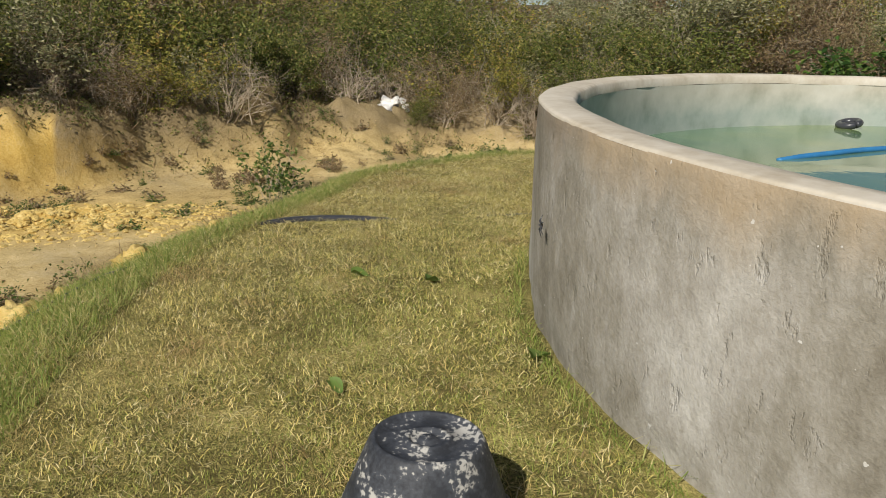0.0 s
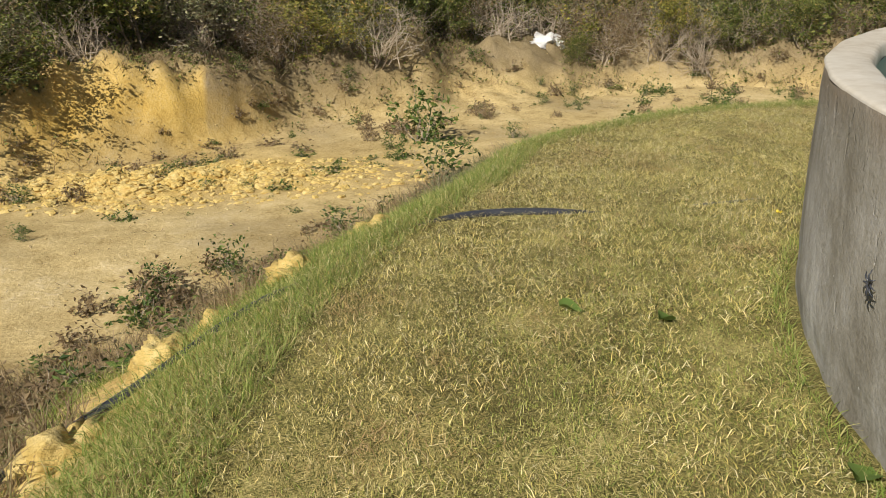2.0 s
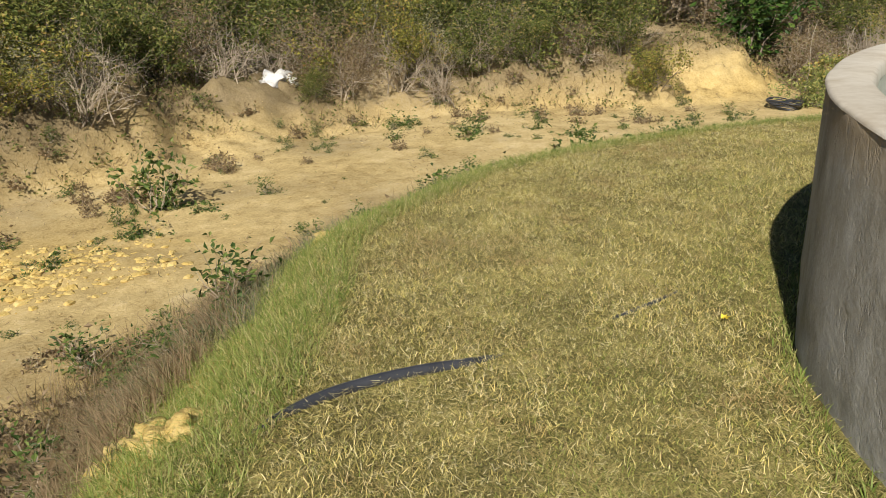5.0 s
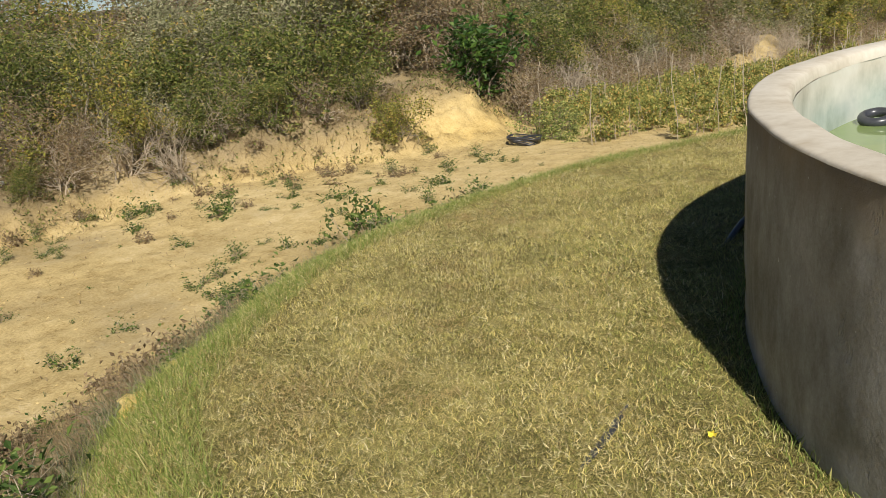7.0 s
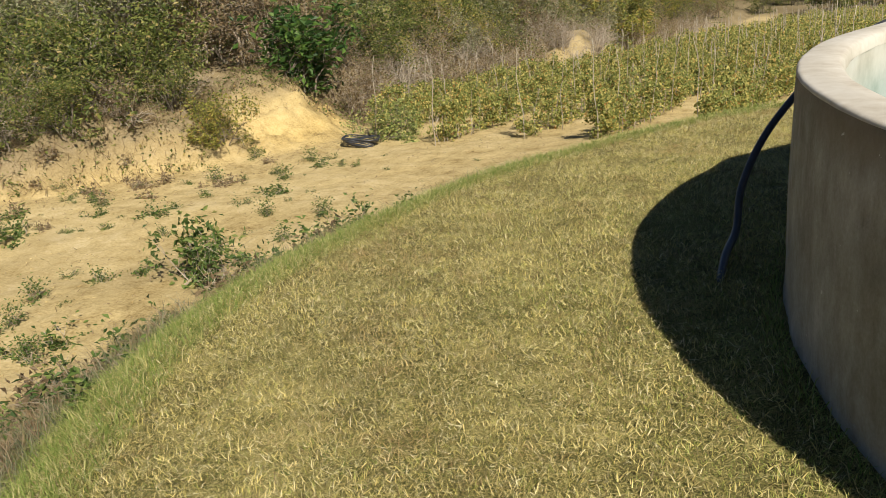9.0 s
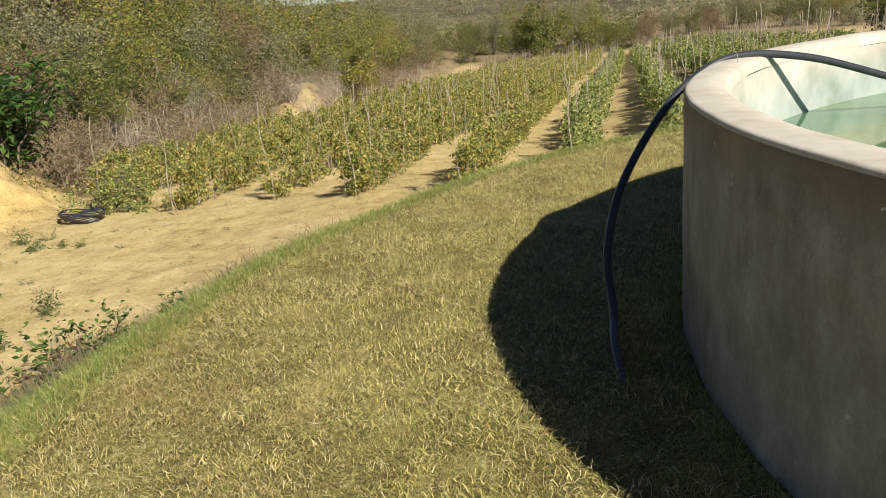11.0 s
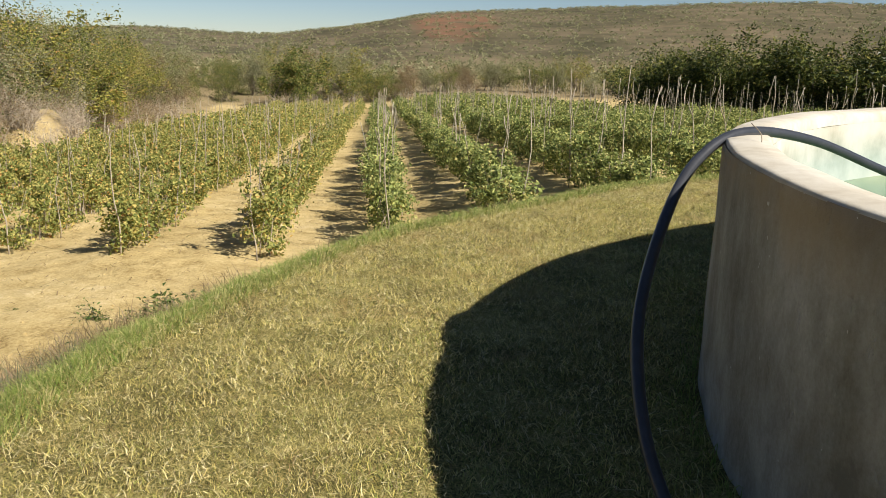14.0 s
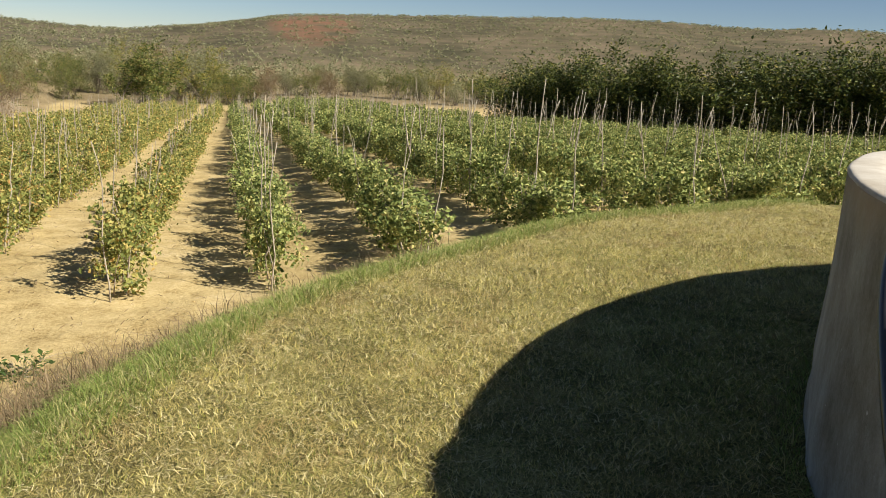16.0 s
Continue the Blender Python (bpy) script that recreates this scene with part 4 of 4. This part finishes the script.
for i in range(190):
    x_, y_ = RNG.uniform(-19, -8), RNG.uniform(-12, 9)
    s_ = float(bank_dist(np.array([x_]), np.array([y_]))[0])
    if s_ > 2 or math.hypot(x_, y_) < 9.0 or (y_ > 4 and x_ > -12 and RNG.random() < 0.7):
        continue
    plant("weed", WEEDS[int(RNG.integers(0, 4))], x_, y_, RNG.uniform(0.3, 0.8), "low leafy green weed on bare sand", "weed", "weeds on the sand", 0.02)
for i in range(120):
    a_ = radians(RNG.uniform(-215, -95))
    r_ = RNG.uniform(7.3, 9.4)
    x_, y_ = r_ * math.cos(a_), r_ * math.sin(a_)
    thin = a_ < radians(-188)
    if thin and (RNG.random() < 0.7 or r_ < 8.2):
        continue
    plant("weed", WEEDS[int(RNG.integers(0, 4))], x_, y_, RNG.uniform(0.45, 1.2) * (0.55 if thin else 1.0), "straggling weed at the foot of the platform", "weed", "weeds at the platform foot", 0.02)


DRYWEED = [weed_meshes(205, 0.4, 170, 0.07, M_SHRUB[3], 10, 1.8), weed_meshes(206, 0.3, 150, 0.06, M_STRAW, 12, 2.5)]
for i in range(190):
    if i < 115:
        a_, r_ = radians(RNG.uniform(-192, -98)), RNG.uniform(7.7, 10.6)
        x_, y_ = r_ * math.cos(a_), r_ * math.sin(a_)
    else:
        y_ = RNG.uniform(-12, 8)
        x_ = bank_x(y_) + RNG.uniform(-1.0, 2.4)
    plant("dry_weed", DRYWEED[i % 2], x_, y_, RNG.uniform(0.45, 1.15), "dry brown weed clump on sandy ground", "weed", "dry weeds", 0.02)


# ---- grass ----
def ring_points(rng, n, a0, a1, r0, r1):
    a = np.radians(rng.uniform(a0, a1, n))
    r = np.sqrt(rng.uniform(r0 ** 2, r1 ** 2, n))
    x, y = r * np.cos(a), r * np.sin(a)
    return x, y, r, edge_radius(x, y)


def grasses():
    rng = np.random.default_rng(11)
    x, y, r, re = ring_points(rng, 1000000, -275, -60, TANK_R + 0.02, 8.1)
    keep = (r < re + 0.15)
    x, y, r, re = x[keep], y[keep], r[keep], re[keep]
    b = np.stack([x, y, ground_height(x, y) - 0.006], 1)
    n = len(b)
    clump = np.clip(1 + 0.4 * wave(x, y, 9.0, 31) + 0.3 * wave(x, y, 22.0, 34), 0.35, 1.7)
    lush = 1 / (1 + np.exp(-((5.05 - r) * 1.7 + 2.4 * wave(x, y, 0.9, 32) - 0.25 * np.clip(y + 4, -1, 6))))
    green = rng.random(n) < np.clip(lush + 0.28 * wave(x, y, 3.2, 39), 0.16, 0.85)
    h, w, rise = rng.uniform(0.016, 0.046, n) * clump ** 0.5, rng.uniform(0.002, 0.0042, n), rng.uniform(0.12, 1.15, n)
    for name, sel, mat, lab in (("mown_grass", green, M_GREEN_GRASS, "short mown green grass on the platform"), ("straw_grass", ~green, M_GRASS, "short mown grass dried to straw")):
        v, f = spike_arrays(b[sel], h[sel], w[sel], rise[sel], rng)
        tagged(link(name, mesh_of(name, v, f, mat)), lab, "grass", "", "stuff")
    x, y, r, re = ring_points(rng, 210000, -275, -60, TANK_R + 0.05, 7.8)
    keep = (r < re + 0.05) & (rng.random(len(r)) < np.clip(0.2 + 0.42 * (r - 4.9) + 0.45 * wave(x, y, 0.9, 36) + 0.3 * wave(x, y, 6.0, 37), 0.04, 1))
    x, y = x[keep], y[keep]
    b = np.stack([x, y, ground_height(x, y) + rng.uniform(0.008, 0.03, len(x))], 1)
    n = len(b)
    v, f = spike_arrays(b, rng.uniform(0.02, 0.07, n), rng.uniform(0.0016, 0.0032, n), rng.normal(0.15, 0.15, n), rng)
    tagged(link("hay", mesh_of("hay", v, f, M_HAY)), "loose cut straw lying over the turf", "straw", "", "stuff")
    x, y, r, re = ring_points(rng, 120000, -275, -60, TANK_R + 0.1, 7.7)
    keep = (r < re + 0.05) & (wave(x, y, 5.0, 45) + 0.8 * wave(x, y, 11.0, 46) > -0.5)
    x, y = x[keep], y[keep]
    b = np.stack([x, y, ground_height(x, y) + rng.uniform(0.0, 0.012, len(x))], 1)
    n = len(b)
    v, f = blade_arrays(b, rng.uniform(0.018, 0.042, n), rng.uniform(0.0026, 0.0046, n), rng.uniform(0.6, 2.1, n), rng)
    tagged(link("long_straw", mesh_of("long_straw", v, f, M_GRASS)), "longer bent straw blades standing out of the turf", "straw", "", "stuff")
    x, y, r, re = ring_points(rng, 420000, -275, -70, 6.0, 9.0)
    s = (r - re - 0.15) / 0.75
    keep = (s > -0.6) & (s < 2.2) & (rng.random(len(s)) < np.clip(1.1 - abs(s) * 0.5, 0, 1))
    bare = (s > 0.25) & (s < 0.8) & (y < -4.6) & (x < 0.5) & (x > -3.3) & (wave(x, y, 2.6, 38) > -0.25)
    keep &= ~bare | (rng.random(len(s)) < 0.12)
    x, y = x[keep], y[keep]
    b = np.stack([x, y, ground_height(x, y) - 0.01], 1)
    n = len(b)
    v, f = blade_arrays(b, rng.uniform(0.03, 0.12, n), rng.uniform(0.0025, 0.005, n), rng.uniform(0.2, 1.7, n), rng)
    a = np.radians(rng.uniform(-275, -50, 3200))
    r = TANK_R + 0.02 + abs(rng.normal(0, 0.05, 3200))
    b2 = np.stack([r * np.cos(a), r * np.sin(a), ground_height(r * np.cos(a), r * np.sin(a)) - 0.01], 1)
    v2, f2 = blade_arrays(b2, rng.uniform(0.03, 0.10, 3200), rng.uniform(0.003, 0.006, 3200), rng.uniform(0.2, 1.4, 3200), rng)
    v, f = np.concatenate([v, v2]), np.concatenate([f, f2 + len(v)])
    tagged(link("tall_grass", mesh_of("tall_grass", v, f, M_TALL)), "longer green grass along the platform edge", "grass", "", "stuff")
    x, y, r, re = ring_points(rng, 190000, -240, -80, 7.0, 10.8)
    keep = (r > re + 0.5) & (wave(x, y, 1.6, 35) > -0.6) & (rng.random(len(r)) < np.clip(3.3 - (r - re), 0, 1) * 0.8)
    x, y = x[keep], y[keep]
    b = np.stack([x, y, ground_height(x, y) - 0.01], 1)
    n = len(b)
    v, f = blade_arrays(b, rng.uniform(0.10, 0.34, n), rng.uniform(0.004, 0.007, n), rng.uniform(0.1, 1.3, n), rng)
    tagged(link("dry_weeds", mesh_of("dry_weeds", v, f, M_STRAW)), "dry brown and reddish weeds on the slope", "dry grass", "", "stuff")
    x, y, r, re = ring_points(rng, 45000, -200, -136, 7.0, 9.6)
    keep = (r > re + 0.3) & (r < re + 1.9) & (wave(x, y, 1.9, 40) > -0.5)
    x, y = x[keep], y[keep]
    b = np.stack([x, y, ground_height(x, y) - 0.01], 1)
    n = len(b)
    v, f = blade_arrays(b, rng.uniform(0.08, 0.28, n), rng.uniform(0.003, 0.005, n), rng.uniform(0.2, 1.2, n), rng)
    tagged(link("slope_weeds", mesh_of("slope_weeds", v, f, M_GREYWEED)), "grey-green and pinkish weeds standing on the slope", "weeds", "", "stuff")
    # fallen twigs and straw on the sand and under the bank
    x, y = rng.uniform(-21, -3, 32000), rng.uniform(-14, 24, 32000)
    s = bank_dist(x, y)
    keep = (s < 2.4) & (np.hypot(x, y) > 8.2) & (rng.random(len(x)) < np.where(abs(s - 0.6) < 1.8, 1.0, 0.3))
    x, y = x[keep], y[keep]
    b = np.stack([x, y, ground_height(x, y) + 0.004], 1)
    n = len(b)
    v, f = blade_arrays(b, rng.uniform(0.015, 0.06, n), rng.uniform(0.006, 0.016, n), rng.uniform(2.2, 2.6, n), rng)
    tagged(link("twig_litter", mesh_of("twig_litter", v, f, M_STRAW)), "scattered dry twigs and leaf litter on sand", "litter", "", "stuff")


grasses()


def bank_cover():
    """Dry grass and thin growth over the bank, and loose clods on the sand."""
    rng = np.random.default_rng(17)
    y = rng.uniform(-18, 32, 60000)
    x = np.interp(y, BANK_Y, BANK_X) - rng.uniform(-0.9, 3.6, len(y))
    s = bank_dist(x, y)
    face = ((abs(y + 9.8) < 1.6) & (s < 1.1)) | ((y > 8.5) & (y < 11.4) & (s < 1.9))
    keep = (s > 0.0) & (wave(x, y, 1.4, 51) > np.where(face, 0.75, -0.35)) & (rng.random(len(s)) < np.clip(0.25 + s * 0.6, 0, 1))
    x, y = x[keep], y[keep]
    b = np.stack([x, y, ground_height(x, y) - 0.01], 1)
    n = len(b)
    v, f = blade_arrays(b, rng.uniform(0.08, 0.34, n), rng.uniform(0.006, 0.014, n), rng.uniform(0.3, 2.2, n), rng)
    tagged(link("bank_growth", mesh_of("bank_growth", v, f, M_STRAW)), "dry brown growth hanging over the earth bank", "dry grass", "", "stuff")
    keep = rng.random(n) < 0.2
    c = b[keep] + [0, 0, 0.06]
    k = np.repeat(np.arange(len(c)), 4)
    v, f = leaf_arrays(c[k] + rng.normal(0, 0.07, (len(k), 3)), rng.uniform(0.04, 0.10, len(k)), rng, 0.4, 0.55)
    tagged(link("creeping_growth", mesh_of("creeping_growth", v, f, M_SHRUB[0])), "low green creepers on the earth bank", "creeper", "", "stuff")
    g = 1.618
    base = np.array([[-1, g, 0], [1, g, 0], [-1, -g, 0], [1, -g, 0], [0, -1, g], [0, 1, g], [0, -1, -g], [0, 1, -g], [g, 0, -1], [g, 0, 1], [-g, 0, -1], [-g, 0, 1]]) / 1.9
    tri = np.array([[0, 11, 5], [0, 5, 1], [0, 1, 7], [0, 7, 10], [0, 10, 11], [1, 5, 9], [5, 11, 4], [11, 10, 2], [10, 7, 6], [7, 1, 8], [3, 9, 4], [3, 4, 2], [3, 2, 6], [3, 6, 8], [3, 8, 9], [4, 9, 5], [2, 4, 11], [6, 2, 10], [8, 6, 7], [9, 8, 1]])
    for name, cx, cy, sx, sy, count, lo, hi, mat, lab in (("ochre_clods", -11.9, -8.4, 0.75, 2.0, 4200, 0.015, 0.085, M_OCHRE, "heap of broken yellow earth clods"),
                                                           ("sand_clods", -13.5, -1.5, 4.0, 6.0, 3200, 0.008, 0.028, M_GROUND, "small clods scattered over the bare sand")):
        x, y = rng.normal(cx, sx, count), rng.normal(cy, sy, count)
        ok = (np.hypot(x, y) > 8.8) & (bank_dist(x, y) < 1.6) & (abs(x - cx) < 2.1 * sx) & (abs(y - cy) < 2.1 * sy)
        x, y = x[ok], y[ok]
        m = len(x)
        size = lo + (hi - lo) * rng.random(m) ** 2.5
        v = base[None] * size[:, None, None] * rng.uniform(0.65, 1.35, (m, 12, 3)) * [1, 1, 0.5] + np.stack([x, y, ground_height(x, y)], 1)[:, None]
        f = (np.arange(m)[:, None, None] * 12 + tri[None]).reshape(-1, 3)
        tagged(link(name, mesh_of(name, v.reshape(-1, 3), f, mat)), lab, "clods", "", "stuff")


bank_cover()


# ---- loose things ----
def rough_lump(name, x, y, z, sx, sy, sz, mat, seed, label, category, sub=3, rough=0.16):
    bm = bmesh.new()
    bmesh.ops.create_icosphere(bm, subdivisions=sub, radius=1)
    for v in bm.verts:
        k = 1 + rough * (noise.noise(v.co * 1.6 + Vector((seed, 0, 0))) + 0.5 * noise.noise(v.co * 4 + Vector((0, seed, 0))) + 0.3 * noise.noise(v.co * 9 + Vector((0, 0, seed))))
        v.co = Vector((v.co.x * sx, v.co.y * sy, v.co.z * sz)) * k
    me = bpy.data.meshes.new(name)
    bm.to_mesh(me)
    bm.free()
    me.materials.append(mat)
    me.polygons.foreach_set("use_smooth", [True] * len(me.polygons))
    ob = link(name, me)
    ob.matrix_basis = Matrix.Translation((x, y, z)) @ Matrix.Rotation(seed * 1.7, 4, "Z")
    return tagged(ob, label, category)


for i, (x_, y_, s_) in enumerate(((-3.72, -5.42, 0.17), (-3.98, -5.52, 0.15), (-4.2, -5.66, 0.19), (-3.1, -5.95, 0.2), (-2.7, -6.3, 0.16), (-2.2, -6.5, 0.22), (-6.2, -3.95, 0.13), (-6.45, -3.5, 0.11), (-1.5, -6.75, 0.25))):
    rough_lump("earth_clod", x_, y_, gz(x_, y_) - 0.02, s_ * 0.85, s_ * 0.6, s_ * 0.45, M_OCHRE, i + 1, "bare yellow earth showing through the grassy slope", "earth clod", 4, 0.75)


def build_bucket():
    tub = tagged(new("mortar_bucket"), "upturned black mortar bucket smeared with dried cement", "bucket")
    tub.location = (0.64, -4.95, -0.065)
    tub.scale = (1, 1, 1.2)
    n, bm = 48, bmesh.new()
    prof = [(0.280, 0.0), (0.290, 0.012), (0.283, 0.03), (0.266, 0.05), (0.188, 0.22), (0.168, 0.262), (0.160, 0.275), (0.152, 0.281), (0.145, 0.277), (0.140, 0.271), (0.07, 0.269), (0.066, 0.276), (0.052, 0.276), (0.048, 0.268), (0.028, 0.268), (0.024, 0.274), (0.0, 0.274)]
    rows = [[bm.verts.new((r * math.cos(2 * math.pi * k / n), r * math.sin(2 * math.pi * k / n), z)) for k in range(n)] if r else [bm.verts.new((0, 0, z))] for r, z in prof]
    for a, b in zip(rows, rows[1:]):
        for k in range(n):
            if len(b) > 1:
                bm.faces.new((a[k], a[(k + 1) % n], b[(k + 1) % n], b[k]))
            else:
                bm.faces.new((a[k], a[(k + 1) % n], b[0]))
    part("body", bm, M_BUCKET, tub)
    v, f = tube_arrays([(0.27 * math.cos(t), 0.27 * math.sin(t), 0.05 + 0.02 * math.sin(t)) for t in np.linspace(0.3, 2.9, 16)], 0.004, 6)
    link("handle", mesh_of("handle", v, f, M_TWIG, True), tub, "thin wire handle")


build_bucket()
M_GREEN = solid("green_cloth", [(0.3, (0.02, 0.10, 0.06)), (0.7, (0.04, 0.17, 0.10))], 20, 0.8, 0, 0.5, 0.004)
rough_lump("green_rag", 0.72, -4.72, -0.04, 0.10, 0.07, 0.03, M_GREEN, 3, "crumpled green rag beside the bucket", "rag")


def build_sack():
    sack = rough_lump("white_sack", -20.3, -0.25, gz(-20.3, -0.25) + 0.16, 0.42, 0.30, 0.20, M_BAG, 5, "crumpled white sack dumped under the shrubs", "sack", 4, 0.9)
    return sack


build_sack()


def fallen_leaf(x, y, size, turn, lift=0.015):
    n = 9
    v, f = [], []
    for i in range(n):
        t = i / (n - 1)
        w = 0.42 * math.sin(math.pi * t ** 0.8) * size
        v += [(t * size, -w, 0.03 * math.sin(t * 5) + 0.02), (t * size, 0, 0.012 * math.cos(t * 4)), (t * size, w, 0.025 * math.cos(t * 3) + 0.015)]
    for i in range(n - 1):
        for k in (0, 1):
            f.append([i * 3 + k, i * 3 + k + 1, (i + 1) * 3 + k + 1, (i + 1) * 3 + k])
    ob = link("fallen_leaf", mesh_of("fallen_leaf", v, f, M_LEAF, True))
    ob.matrix_basis = Matrix.Translation((x, y, gz(x, y) + lift)) @ Euler((0.15, -0.1, turn)).to_matrix().to_4x4()
    tagged(ob, "single fallen green leaf on the mown grass", "leaf", "fallen leaves")


for x_, y_, s_, a_ in ((-1.94, -4.70, 0.11, 1.2), (-1.74, -4.31, 0.10, 1.9), (-0.45, -5.05, 0.08, 0.4), (-0.5, -4.16, 0.13, 2.2)):
    fallen_leaf(x_, y_, s_, a_)


def build_cane_bundle():
    x0, y0 = -14.3, 9.7
    ob = tagged(new("hose_bundle"), "bundle of black irrigation hose lying on sand", "hose")
    ob.location = (x0, y0, gz(x0, y0))
    for i in range(7):
        pts = [(0.42 * math.cos(t) * (0.8 + 0.05 * i), 0.26 * math.sin(t) * (0.9 + 0.04 * i), 0.02 + 0.025 * i + 0.02 * math.sin(3 * t + i)) for t in np.linspace(0.2 * i, 6.2 + 0.2 * i, 26)]
        v, f = tube_arrays(pts, 0.014, 6)
        link("loop", mesh_of("loop", v, f, M_BLACK, True), ob)


build_cane_bundle()
flower = tagged(new("yellow_flower"), "tiny yellow flower in the mown grass", "flower")
flower.location = (-3.27, -2.95, gz(-3.27, -2.95) + 0.02)
M_PETAL = solid("yellow_petals", [(0.3, (0.70, 0.55, 0.04)), (0.7, (0.80, 0.66, 0.08))], 30, 0.6, 0, 0)
for k_ in range(6):
    v_, f_ = leaf_arrays(np.array([[0.012 * math.cos(k_), 0.012 * math.sin(k_), 0.02]]), 0.03, np.random.default_rng(k_), 1.0, 0.7)
    link("petal", mesh_of("petal", v_, f_, M_PETAL), flower)


def wall_marks():
    """A clinging dry sprig on the plaster."""
    a = math.atan2(-3.99, -0.75)
    ob = tagged(new("dry_sprig"), "small dark dry sprig stuck to the tank wall", "twig")
    ob.matrix_basis = Matrix.Translation(((TANK_R + 0.035) * math.cos(a), (TANK_R + 0.035) * math.sin(a), 0.5)) @ Matrix.Rotation(a, 4, "Z") @ Matrix.Diagonal((0.75, 0.75, 0.75, 1))
    pile, rng = Pile(), np.random.default_rng(3)
    for k in range(8):
        t = k * 0.8
        d = np.array([0.0, math.cos(t), math.sin(t)])
        pts = [np.zeros(3), d * 0.035 + [0.012, 0, 0], d * rng.uniform(0.05, 0.08) + [0, 0, -0.01]]
        v, f = tube_arrays(pts, [0.008, 0.004, 0.002], 5)
        pile.add(v, f)
    link("sprig", pile.mesh("sprig", M_BLACK, True), ob)


wall_marks()
